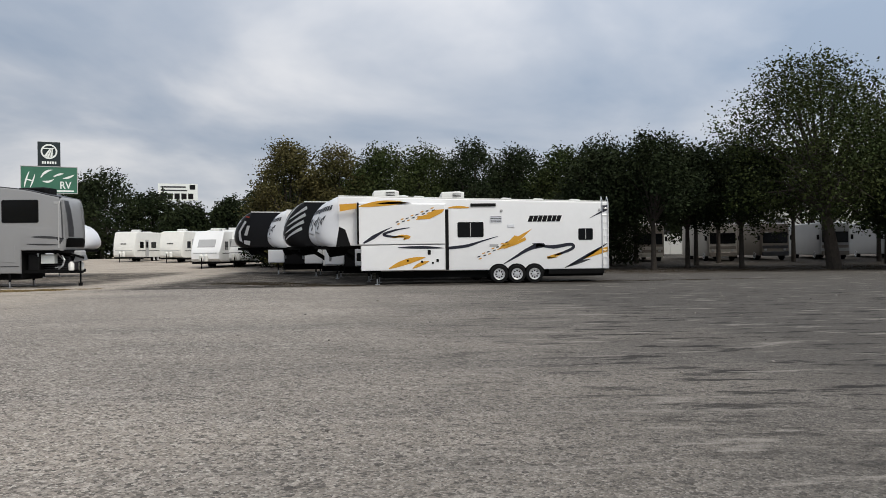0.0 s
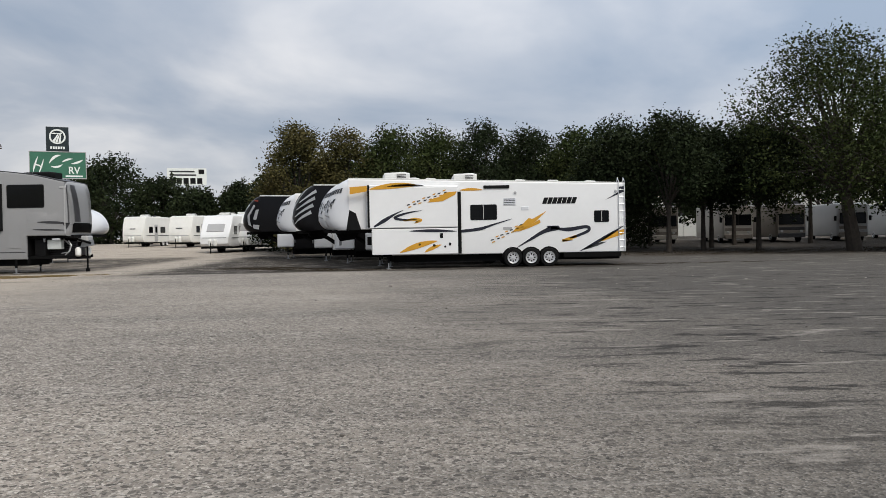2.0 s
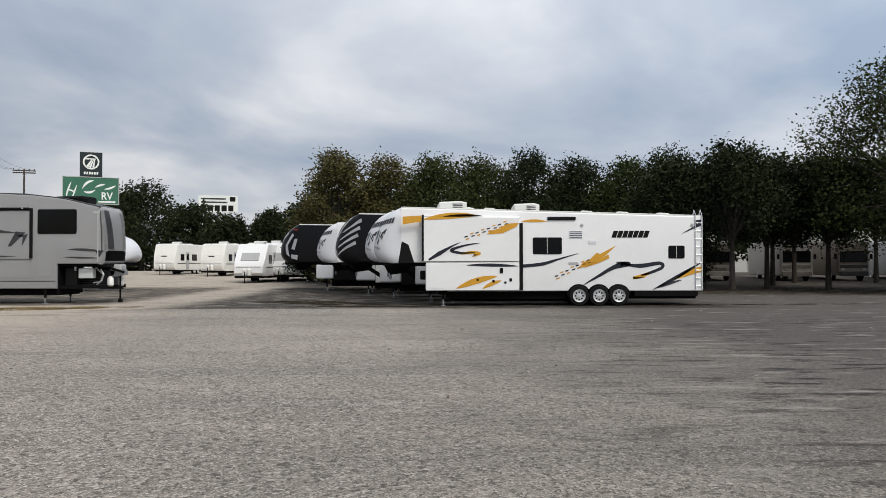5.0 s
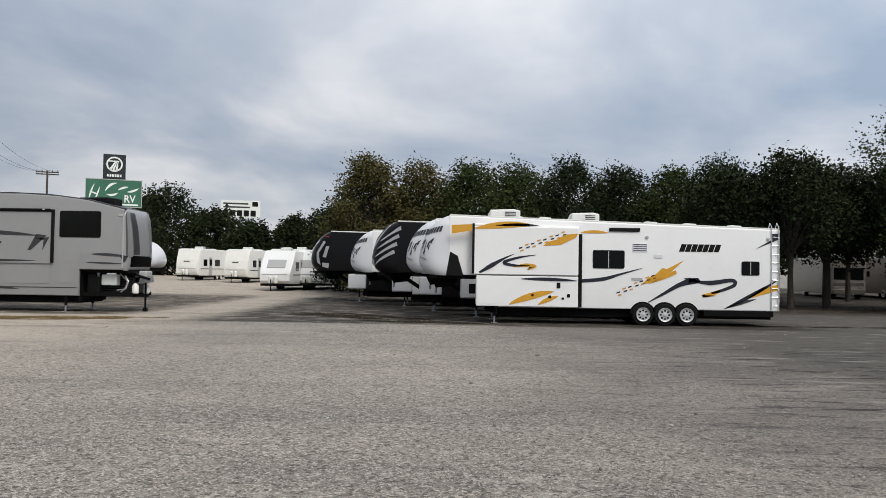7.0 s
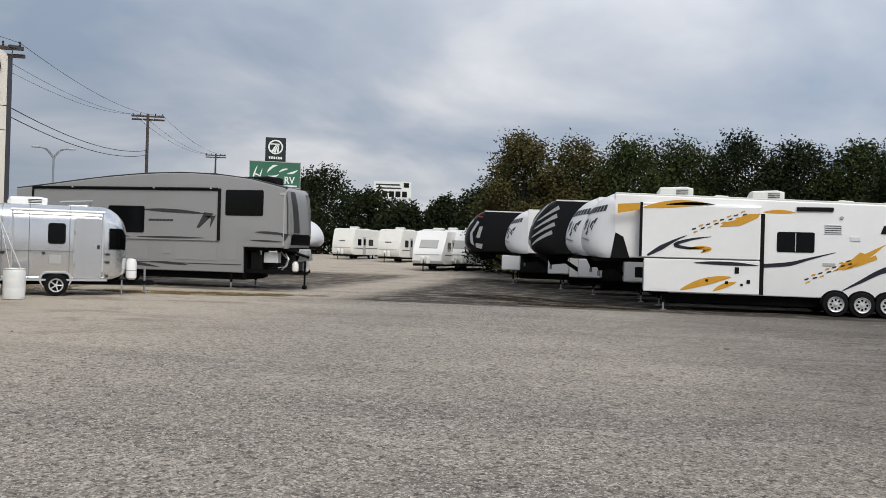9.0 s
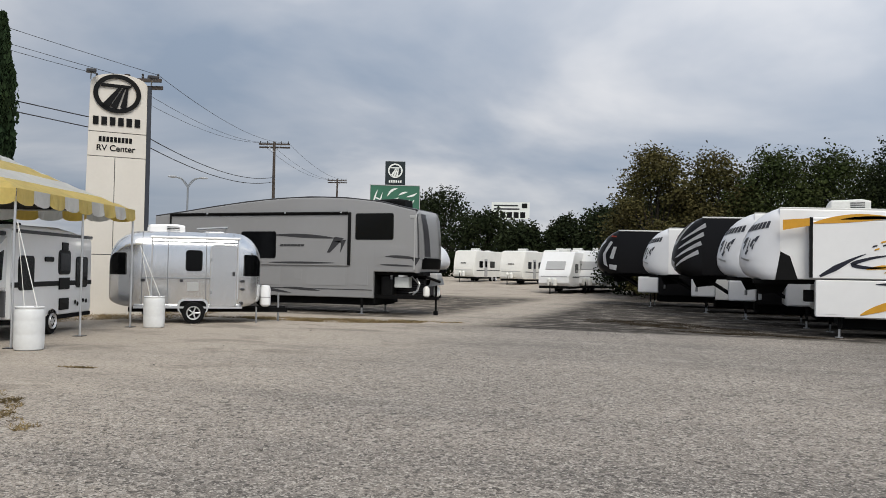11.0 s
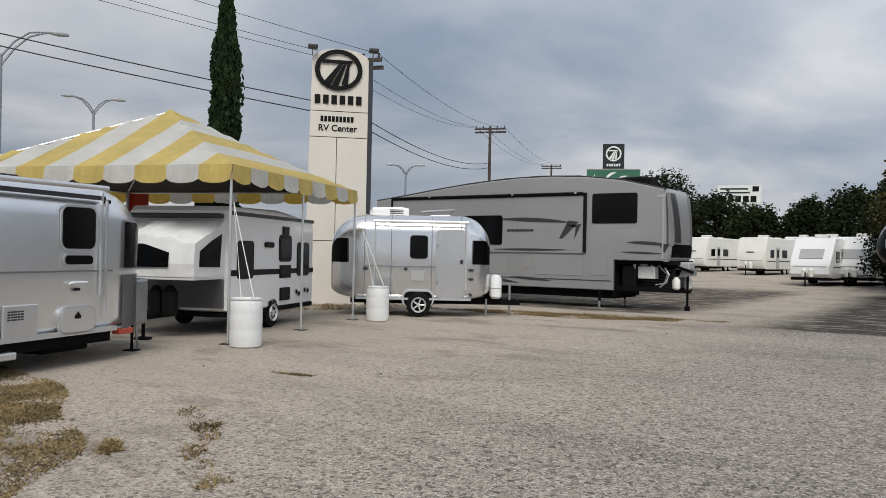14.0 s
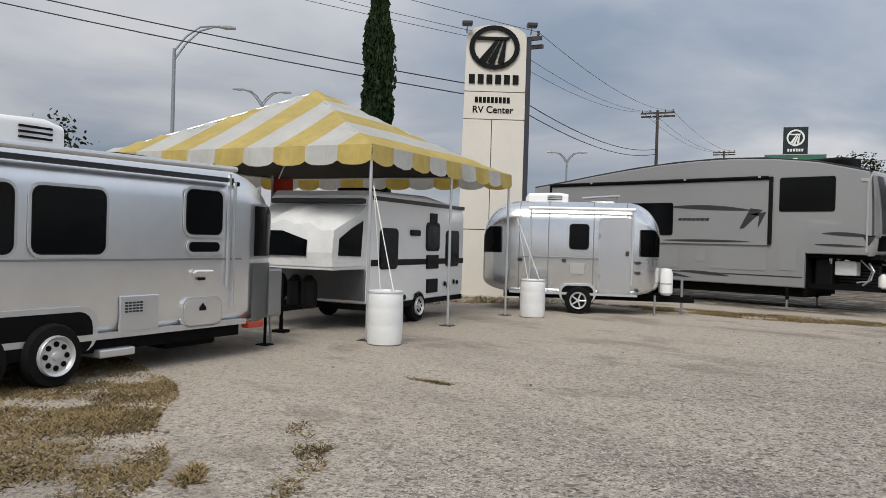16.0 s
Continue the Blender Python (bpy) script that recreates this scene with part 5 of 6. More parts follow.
    for a, b in (((0.03, 0.03), (far, 0.03)), ((0.03, 0.03), (0.03, deep)), ((far, 0.03), (far, deep)), ((0.03, deep), (far, deep))):
        part("eave_rail", tube((*a, eave - 0.04), (*b, eave - 0.04), 0.024, 0.024, 8), ALU_PANEL, t)
    for x, y in ((0.05, 0.05), (side - 0.05, 0.05), (0.05, wide - 0.05), (side - 0.05, wide - 0.05)):
        part("rafter", tube((x, y, eave - 0.06), (c, d, top - 0.08), 0.022, 0.022, 8), ALU_PANEL, t)
    return t


party_tent()


def white_drum(x, y, label, rope_to):
    """A plastic drum that weighs the tent down, with its rope."""
    t = thing("plastic_drum", pose(x, y, 0), label, "drum", "drums weighing down the tent")
    part("shell", lathe([(0.25, 0.0), (0.278, 0.02), (0.287, 0.10), (0.290, 0.30), (0.287, 0.32), (0.290, 0.34), (0.291, 0.58), (0.288, 0.60), (0.290, 0.62),
                         (0.286, 0.80), (0.262, 0.85)], 36), DRUM, t, smooth=True)
    part("rim", lathe([(0.262, 0.845), (0.282, 0.85), (0.284, 0.875), (0.262, 0.88), (0.25, 0.86), (0.01, 0.855)], 36), DRUM, t, smooth=True)
    part("bung", lathe([(0.04, 0.855), (0.04, 0.885), (0.01, 0.89)], 12, at=(0.12, 0.05, 0)), GREY_LIGHT, t)
    dx, dy, z = rope_to
    part("rope", tubes([(-0.2, 0.05, 0.87), (dx, dy, z), (0.2, 0.0, 0.87)], 0.010, 6), CREAM, t)
    return t


white_drum(-19.72, 21.78, "white plastic drum weighing down the tent's near corner", (-0.45, 0.05, 2.6))
white_drum(-21.62, 27.78, "white plastic drum beside the tent's far corner pole", (-0.45, -0.1, 2.3))


# ---- signs ----
def brand_ring(parent, cx, cz, r, y, ring_mat, back=None):
    """A round emblem: a broad ring crossed by fanned road strokes."""
    bm = bmesh.new()
    n = 40
    loops = []
    for yy in (y - 0.05, y):
        for rr in (r, r * 0.80):
            loops.append([bm.verts.new((cx + rr * 1.08 * math.cos(k * math.tau / n), yy, cz + rr * 0.92 * math.sin(k * math.tau / n))) for k in range(n)])
    for k in range(n):
        j = (k + 1) % n
        for a, b in ((0, 1), (2, 3), (0, 2), (1, 3)):
            bm.faces.new((loops[a][k], loops[a][j], loops[b][j], loops[b][k]))
    part("emblem_ring", bm, ring_mat, parent)
    for x0, x1, x2, x3 in ((-0.72, -0.42, 0.18, 0.02), (-0.28, -0.02, 0.34, 0.24), (0.14, 0.42, 0.50, 0.40)):
        decal("emblem_stroke", [(cx + r * x0, cz - r * 0.62), (cx + r * x1, cz - r * 0.78), (cx + r * x2, cz + r * 0.28), (cx + r * x3, cz + r * 0.28)], ring_mat, parent, y, thick=0.05)
    decal("emblem_stroke", [(cx - r * 0.75, cz + r * 0.30), (cx + r * 0.55, cz + r * 0.30), (cx + r * 0.65, cz + r * 0.44), (cx - r * 0.70, cz + r * 0.44)], ring_mat, parent, y, thick=0.05)


def text_mesh(name, body, x, z, size, mat, parent, y):
    cu = bpy.data.curves.new(name, "FONT")
    cu.body, cu.size, cu.align_x, cu.extrude, cu.offset = body, size, "CENTER", 0.006, size * 0.018
    tmp = new(name, cu)
    me = bpy.data.meshes.new_from_object(tmp.evaluated_get(bpy.context.evaluated_depsgraph_get()))
    bpy.data.objects.remove(tmp)
    me.transform(pose(x, y, z, 90, 0, 0))
    me.materials.clear()
    me.materials.append(mat)
    ob = new(name, me)
    ob.parent = parent
    return ob


def pylon_sign():
    t = thing("pylon_sign", pose(-27.15, 30.9, 0, 0, 0, 47), "tall cream pylon sign with a dark round emblem and name", "sign")
    t.scale = (1, 1, 1.014)
    wide, high, deep = 1.85, 8.3, 0.55
    bands = ((0.0, 2.05), (2.075, 5.41), (5.435, 6.25), (6.275, high))
    for z0, z1 in bands:
        splay0, splay1 = 0.13 * (1 - z0 / high), 0.13 * (1 - z1 / high)
        if z1 == high:
            pts = [(-splay0, z0), (wide, z0), (wide, z1 - 0.36)] + [(wide / 2 + wide / 2 * math.cos(radians(a)), z1 - 0.36 + 0.36 * math.sin(radians(a))) for a in range(15, 180, 15)] + [(-splay1, z1 - 0.36)]
            part("panel", prism(pts, 0.0, 0.12), PYLON, t)
        elif z0 > 1 and z1 < 5.5:
            xm = 0.84
            part("panel", prism([(-splay0, z0), (xm - 0.012, z0), (xm - 0.012, z1), (-splay1, z1)], 0.0, 0.12), PYLON, t)
            part("panel", prism([(xm + 0.012, z0), (wide, z0), (wide, z1), (xm + 0.012, z1)], 0.0, 0.12), PYLON, t)
        else:
            part("panel", prism([(-splay0, z0), (wide, z0), (wide, z1), (-splay1, z1)], 0.0, 0.12), PYLON, t)
    part("core", prism([(-0.1, 0.0), (wide - 0.02, 0), (wide - 0.02, high - 0.42), (0.02, high - 0.42)], 0.10, deep), PYLON_EDGE, t)
    part("edge_fin", box(wide + 0.004, wide + 0.15, -0.03, deep + 0.05, 0.0, high - 0.34, 0.02), PYLON_EDGE, t)
    brand_ring(t, 0.86, 7.60, 0.72, -0.02, BLACK)
    for k in range(6):
        x = 0.10 + 0.27 * k
        decal("lettering_block", [(x, 6.50), (x + 0.18, 6.50), (x + 0.18, 6.78), (x, 6.78)], BLACK, t, thick=0.03)
    for k in range(9):
        decal("lettering_bar", [(0.30 + 0.123 * k, 5.92), (0.30 + 0.123 * k + 0.095, 5.92), (0.30 + 0.123 * k + 0.095, 6.10), (0.30 + 0.123 * k, 6.10)], BLACK, t)
    text_mesh("lettering", "RV Center", 0.86, 5.62, 0.29, BLACK, t, -0.008)
    for x in (0.0, 1.98):
        lamp = part("floodlight", box(x - 0.16, x + 0.16, -0.35, -0.05, high - 0.10, high + 0.02, 0.03), GREY_DARK, t)
        part("bracket", tube((x, 0.1, high - 0.25), (x, -0.2, high - 0.05), 0.02, 0.02, 6), STEEL, lamp)
    return t


pylon_sign()


def roadside_sign():
    x, y = -51.5, 109.7
    t = thing("roadside_sign", pose(x, y, rise_of(x, y) + 0.62, 0, 0, 24), "green roadside dealer sign under a dark square emblem board", "sign")
    t.scale = (0.81, 1, 0.94)
    for px in (1.2, 3.2):
        part("post", tube((px, 0.3, -1.2), (px, 0.3, 12.5), 0.25, 0.22, 12), STEEL, t)
    top = part("upper_board", box(0.0, 3.4, 0.0, 0.6, 12.75, 16.2, 0.04), SIGN_BLACK, t)
    part("trim", box(-0.06, 3.46, 0.1, 0.5, 12.72, 12.80), GREY_LIGHT, top)
    brand_ring(top, 1.7, 14.8, 1.15, -0.02, SIGN_WHITE)
    for k in range(6):
        part("lettering_block", box(0.62 + 0.38 * k, 0.88 + 0.38 * k, -0.03, 0.02, 13.05, 13.4), SIGN_WHITE, top)
    low = part("lower_board", box(-2.5, 5.9, -0.05, 0.65, 8.9, 12.65, 0.04), SIGN_GREEN, t)
    part("trim", box(-2.58, 5.98, -0.08, 0.6, 12.60, 12.70), GREY_LIGHT, low)
    part("trim", box(-2.58, 5.98, -0.08, 0.6, 8.85, 8.95), GREY_LIGHT, low)
    for px in (-2.55, 5.87):
        part("trim", box(px, px + 0.1, -0.08, 0.6, 8.9, 12.65), GREY_LIGHT, low)
    for x0, z0, x1, z1, f, b in ((0.4, 11.0, 2.2, 12.2, 0.35, 0.3), (0.6, 10.6, 2.4, 10.9, 0.30, -0.25), (2.3, 11.2, 3.9, 11.7, 0.28, 0.1), (3.7, 11.0, 5.5, 11.6, 0.3, -0.12),
                                 (-2.0, 9.6, -1.2, 12.0, 0.25, 0.1), (-1.2, 9.5, -0.4, 11.6, 0.22, -0.05), (-1.9, 10.8, -0.6, 10.4, 0.2, 0.1)):
        decal("lettering_stroke", swoosh(x0, z0, x1, z1, f, b), SIGN_WHITE, low, -0.055)
    text_mesh("lettering", "RV", 4.1, 9.55, 1.45, SIGN_WHITE, low, -0.065)
    part("lettering_bar", box(2.8, 5.4, -0.07, -0.04, 9.1, 9.32), SIGN_WHITE, low)


roadside_sign()


def billboard():
    x, y = -47.6, 148.0
    t = thing("billboard", pose(x, y, rise_of(x, y) - 1.2, 0, 0, 16), "distant white billboard with bold dark lettering bars", "billboard")
    t.scale = (1.4, 1, 1.05)
    part("board", box(0, 4.9, 0, 0.4, 11.0, 13.9), SIGN_WHITE, t)
    for k in range(3):
        part("post", tube((0.8 + 1.6 * k, 0.3, 0), (0.8 + 1.6 * k, 0.3, 11.2), 0.16, 0.16, 8), STEEL, t)
    part("lettering_bar", box(0.3, 3.4, -0.03, 0.02, 13.2, 13.45), GREY_DARK, t)
    part("lettering_bar", box(0.3, 3.6, -0.03, 0.02, 12.6, 12.85), GREY_DARK, t)
    for k in range(5):
        part("lettering_block", box(0.3 + 0.85 * k, 0.95 + 0.85 * k, -0.03, 0.02, 11.2, 12.2), BLACK, t)
    part("emblem", box(3.9, 4.6, -0.03, 0.02, 12.9, 13.7), BLACK, t)


billboard()


# ---- poles and wires ----
POLES = ((-32.3, 38.4, 10.4, "wooden utility pole standing behind the cream pylon sign"), (-49.9, 78.9, 14.35, "wooden utility pole with a double crossarm"),
         (-65.9, 123.1, 15.9, "distant wooden utility pole with a crossarm"), (-2.0, -62.0, 11.0, "wooden utility pole by the road"))


def utility_pole(x, y, h, label):
    z = rise_of(x, y)
    t = thing("utility_pole", pose(x, y, z, 0, 0, 20), label, "pole", "utility poles")
    h -= z
    part("post", tube((0, 0, 0), (0, 0, h), 0.19, 0.13, 12), WOOD_POLE, t)
    for k, dz in enumerate((0.25, 0.55)):
        part("crossarm", box(-1.55, 1.55, -0.06 + 0.2 * k, 0.06 + 0.2 * k, h - dz - 0.08, h - dz + 0.08), WOOD_POLE, t)
    for s in (-1, 1):
        part("brace", tube((0.75 * s, -0.02, h - 0.3), (0, -0.1, h - 1.1), 0.025, 0.025, 6), STEEL, t)
    for px in (-1.4, -0.7, 0.7, 1.4):
        part("insulator", lathe([(0.03, 0), (0.06, 0.08), (0.04, 0.12), (0.06, 0.2), (0.02, 0.24)], 8, at=(px, 0, h - 0.18)), GREY_DARK, t)
    return t


for p in POLES:
    utility_pole(*p)


def wire(a, b, sag, r, label):
    pts = []
    for k in range(17):
        u = k / 16
        p = Vector(a).lerp(Vector(b), u)
        p.z -= sag * 4 * u * (1 - u)
        pts.append(p)
    bm = tubes(pts, r, 6)
    solid("power_line", bm, WIRE, Matrix(), label, "cable", "overhead cables")


def cables():
    back, p0, p1, p2 = Vector((-2.0, -62.0, 11.6)), Vector((-32.3, 38.4, 10.4)), Vector((-49.9, 78.9, 14.25)), Vector((-65.9, 123.1, 15.8))
    far_left = Vector((-49.0, 5.0, 16.4))
    ax = Vector((math.cos(radians(20)), math.sin(radians(20)), 0))
    for off in (-1.4, -0.5, 1.4):
        wire(p0 + ax * off, far_left + ax * off * 2, 0.5, 0.012, "thin dark overhead cable above the tent")
        wire(p0 + ax * off, p1 + ax * off, 0.8, 0.013, "thin dark overhead cable between utility poles")
        wire(p1 + ax * off, p2 + ax * off, 0.9, 0.015, "thin dark overhead cable between utility poles")
    for dz in (-2.3, -2.75):
        wire(p0 + Vector((0, 0, dz)), far_left + Vector((0, 0, dz - 1.2)), 0.5, 0.026, "heavy dark overhead cable above the tent")
        wire(p0 + Vector((0, 0, dz)), p1 + Vector((0, 0, dz - 1.2)), 0.9, 0.026, "heavy dark overhead cable between utility poles")


cables()


def street_lamp(x, y, h, arms, turn, label, k=1.0):
    t = thing("street_lamp", pose(x, y, 0, 0, 0, turn), label, "street lamp", "street lamps")
    part("post", tube((0, 0, 0), (0, 0, h - 1.6 * k), 0.12, 0.08, 12), LAMP_POST, t)
    for s in arms:
        for dz in (0.0, 0.55):
            part("arm", tubes([(0, 0, h - (2.3 - dz) * k), (0.7 * s * k, 0, h - (1.2 - dz * 0.8) * k), (1.5 * s * k, 0, h - (0.35 - dz * 0.45) * k), (2.3 * s * k, 0, h - (0.02 - dz * 0.1) * k), (2.9 * s * k, 0, h + 0.05)], 0.05, 8), LAMP_POST, t)
        part("lantern", loft([((2.9 * k - 0.2) * s, section(0, 0.10, h - 0.02, h + 0.12, 0.04, 0.03)), ((2.9 * k + 0.15) * s, section(0, 0.17, h - 0.06, h + 0.14, 0.06, 0.04)),
                              ((2.9 * k + 0.6) * s, section(0, 0.12, h - 0.02, h + 0.10, 0.04, 0.03))]), STEEL, t, smooth=True)
    return t


street_lamp(-47.7, 31.0, 12.1, (1,), 65, "tall grey single-arm street lamp by the road", 0.8)
street_lamp(-60.2, 43.4, 12.0, (-1, 1), 59, "grey double-arm street lamp by the road", 0.5)
street_lamp(-54.7, 71.7, 10.0, (-1, 1), 38, "distant grey double-arm street lamp", 0.42)


# ---- far trailers ----
def travel_trailer(x, y, turn, label, mat, length=7.5, high=2.75, slope=False):
    """A boxy travel trailer seen from its front and side; its front is at local x = 0."""
    t = thing("travel_trailer", pose(x, y, rise_of(x, y), 0, 0, turn), label, "trailer", "travel trailers at the far end")
    c = 1.2
    rows = [(0.0, section(c, c - 0.08, 0.75, 1.5, 0.06, 0.05)), (0.16, section(c, c - 0.02, 0.55, 2.15, 0.10, 0.05)), (0.5, section(c, c, 0.5, high - 0.08, 0.12, 0.05)),
            (0.9, section(c, c, 0.5, high, 0.10, 0.05)), (length, section(c, c, 0.5, high - 0.05, 0.08, 0.05))]
    if slope:
        rows = [(0.0, section(c, c - 0.08, 0.75, 1.25, 0.06, 0.05)), (0.2, section(c, c - 0.02, 0.55, 1.62, 0.10, 0.05)), (0.7, section(c, c, 0.5, 2.35, 0.12, 0.05)),
                (1.1, section(c, c, 0.5, high - 0.06, 0.12, 0.05)), (1.5, section(c, c, 0.5, high, 0.10, 0.05)), (length, section(c, c, 0.5, high - 0.05, 0.08, 0.05))]
    part("body", loft(rows), mat, t, smooth=True)
    if slope:
        guard = part("stone_guard", box(-0.36, 0.36, 0.5, 1.9, -0.02, 0.05, 0.02), GREY_LIGHT, t)
        guard.matrix_local = Matrix.Translation((0.44, 0, 1.98)) @ Matrix.Rotation(radians(-56), 4, "Y")
    else:
        part("front_window", box(0.12, 0.24, 0.35, 2.05, 1.75, 2.05, 0.03), mat, t)
        for k in range(4):
            part("lettering_block", box(0.06, 0.13, 0.95 + 0.16 * k, 1.07 + 0.16 * k, 1.86, 1.96), GREY_DARK, t)
    part("front_stripe", box(-0.012, 0.10, 0.25, 2.15, 1.18, 1.24), GREY_LIGHT, t)
    part("skirt", box(0.2, length - 0.1, 0.05, 2.35, 0.36, 0.52), FRAME, t)
    window(t, 1.2, 1.9, 1.5, 2.1, 0.06)
    window(t, 3.6, 4.6, 1.5, 2.1, 0.06)
    door = part("entry_door", prism(round_rect(2.3, 2.95, 0.55, 2.35, 0.08), -0.03, 0.004), GREY_LIGHT, t)
    part("pane", prism(round_rect(2.42, 2.83, 1.5, 2.15, 0.06), -0.04, -0.028), GLASS, door)
    part("stripe", box(0.6, length - 0.2, -0.012, 0.004, 1.15, 1.22), GREY_DARK, t)
    for y0 in (0.95, 1.35):
        part("gas_bottle", lathe([(0.10, 0.55), (0.16, 0.60), (0.16, 1.0), (0.05, 1.12)], 12, at=(-0.35, y0 + 0.05, 0)), CREAM, t, smooth=True)
    part("tongue", box(-1.1, 0.3, 1.1, 1.3, 0.42, 0.52), FRAME, t)
    part("tongue_jack", tube((-0.8, 1.2, 0.0), (-0.8, 1.2, 0.85), 0.04, 0.04), FRAME, t)
    for xx in (length * 0.55, length * 0.55 + 0.85):
        wheel(t, xx, 0.12, 0.34, 0.2, 0.2)
        wheel(t, xx, 2.28, 0.34, 0.2, 0.2, outer=1)
    air_conditioner(t, 2.6, 1.2, high - 0.02, 0.95, 0.75, 0.28)
    roof_vent(t, 5.0, 1.0, high - 0.04, 0.22, 0.14)
    return t


for far_row in (
        (-30.7, 85.5, 80, "cream travel trailer with a rounded nose and rooftop unit", CREAM, 7.5, 3.2),
        (-24.4, 80.5, 80, "cream travel trailer with twin gas bottles on its tongue", CREAM, 7.5, 3.15),
        (-17.0, 64.8, 84, "white travel trailer with a sloped nose and stone guard", WHITE, 7.5, 3.0, True),
        (-14.9, 66.8, 84, "white travel trailer with a sloped nose and stone guard", WHITE, 7.5, 3.1, True),
        (-26.8, 93.0, 82, "cream travel trailer parked in the back row", CREAM, 7.5, 3.1),
        (-21.6, 88.0, 82, "white travel trailer parked in the back row", WHITE, 7.5, 3.1),
        (-18.6, 78.0, 82, "cream travel trailer parked in the back row", CREAM, 7.5, 3.2),
        (-24.6, 99.0, 82, "cream travel trailer parked in the back row", CREAM, 7.5, 3.5),
        (-34.0, 98.0, 84, "white travel trailer parked in the back row", WHITE, 7.5, 2.8)):
    travel_trailer(*far_row)


def nose_trailer():
    t, cap = row_trailer(0, 0, "white", "white fifth-wheel trailer parked behind the grey one", 3.3)
    t.matrix_world = pose(-21.7, 53.7, rise_of(-17, 52), 0, 0, 180)
    t, cap = row_trailer(0, 0, "black", "dark-roofed fifth-wheel trailer parked behind the grey one", 3.9)
    t.matrix_world = pose(-25.0, 44.6, 0, 0, 0, 180)


nose_trailer()


# ---- shaded row under the trees ----
def motorhome(x, y, turn, label, mat, band, high=3.15):
    """A flat-fronted motorhome; its front is at local x = 0."""
    t = thing("motorhome", pose(x, y, rise_of(x, y), 0, 0, turn), label, "motorhome", "motorhomes under the trees")
    c = 1.22
    part("body", loft([(0.0, section(c, c - 0.1, 0.55, high - 0.45, 0.12, 0.08)), (0.12, section(c, c - 0.02, 0.45, high - 0.1, 0.14, 0.08)), (0.4, section(c, c, 0.42, high, 0.12, 0.06)),
                       (9.0, section(c, c, 0.42, high, 0.1, 0.06))]), mat, t, smooth=True)
    glass = part("windscreen", box(-0.05, 0.08, 0.18, 2.26, 1.45, 2.35, 0.05), GLASS, t)
    part("centre_bar", box(-0.06, -0.04, 1.19, 1.25, 1.45, 2.35), BLACK, glass)
    part("band", box(-0.03, 0.06, 0.16, 2.28, 1.0, 1.25, 0.02), band, t)
    part("bumper", box(-0.12, 0.1, 0.12, 2.32, 0.38, 0.75, 0.05), band, t)
    for yy in (0.32, 1.92):
        part("headlight", box(-0.06, 0.02, yy, yy + 0.22, 0.82, 0.98, 0.03), GREY_LIGHT, t)
    for yy in (-0.22, 2.50):
        part("mirror", box(-0.05, 0.1, yy, yy + 0.18, 1.7, 2.1, 0.03), BLACK, t)
    part("stripe", box(0.5, 8.8, -0.012, 0.004, 1.1, 1.35), band, t)
    window(t, 1.2, 2.1, 1.6, 2.3, 0.05)
    window(t, 3.6, 5.0, 1.6, 2.3, 0.05)
    for xx in (1.3, 6.3):
        wheel(t, xx, 0.14, 0.44, 0.27, 0.25)
        wheel(t, xx, 2.30, 0.44, 0.27, 0.25, outer=1)
    air_conditioner(t, 3.0, 1.2, high - 0.02, 1.0, 0.8, 0.3)
    return t


for mx, my, mturn, mlabel, mmat, mband in (
        (14.5, 66.0, 84, "pale trailer-backed motorhome in the shade of the trees", TAN, BROWN), (19.2, 67.0, 88, "dark brown motorhome in the shade", BROWN, TAN),
        (25.0, 66.0, 84, "pale motorhome with a dark windscreen under the trees", TAN, BROWN), (29.6, 66.5, 88, "dark motorhome in the shade of the trees", BROWN, GREY_DARK),
        (34.5, 66.0, 82, "pale grey motorhome parked under the trees", GREY_LIGHT, BROWN), (40.0, 66.0, 80, "pale grey motorhome parked under the big tree", GREY_LIGHT, GREY_DARK),
        (45.5, 67.0, 80, "tan motorhome parked under the trees", TAN, BROWN), (51.0, 67.0, 80, "pale grey motorhome parked at the end of the row", GREY_LIGHT, BROWN)):
    motorhome(mx, my, mturn, mlabel, mmat, mband)


def pale_building():
    t = thing("warehouse", pose(6, 92, 0.6), "long pale metal-sided building seen through the trees", "building")
    part("wall", box(0, 46, 0, 12, 0, 6.2), BUILDING, t)
    part("roof", prism([(-0.4, 6.2), (46.4, 6.2), (46.4, 6.5), (-0.4, 6.5)], -0.5, 12.5), GREY_LIGHT, t)
    for k in range(7):
        w = part("window", box(3 + 6 * k, 5.4 + 6 * k, -0.06, 0.02, 2.4, 4.0), GREY_DARK, t)
    for k in range(24):
        part("siding_rib", box(1 + 1.9 * k, 1.08 + 1.9 * k, -0.05, 0.0, 0.1, 6.1), BUILDING, t)


pale_building()


# ---- trees ----
def leaf_mesh(centres, sizes, rng, flat=0.35):
    """Many small bent leaves of two triangles each, one mesh."""
    n = len(centres)
    u = rng.normal(size=(n, 3))
    u[:, 2] *= 0.6
    u /= np.linalg.norm(u, axis=1)[:, None]
    w = rng.normal(size=(n, 3))
    v = np.cross(u, w)
    v /= np.linalg.norm(v, axis=1)[:, None]
    s = sizes[:, None]
    k = rng.uniform(0.45, 0.8, size=(n, 1))
    a, b, c, d = centres - u * s, centres + v * s * k, centres + u * s, centres - v * s * k
    verts = np.stack([a, b, c, d], 1).reshape(-1, 3)
    faces = np.arange(4 * n).reshape(n, 4)
    return verts, faces


def mesh_from(name, verts, faces, mat):
    me = bpy.data.meshes.new(name)
    me.from_pydata(verts.tolist(), [], faces.tolist())
    me.materials.append(mat)
    return me


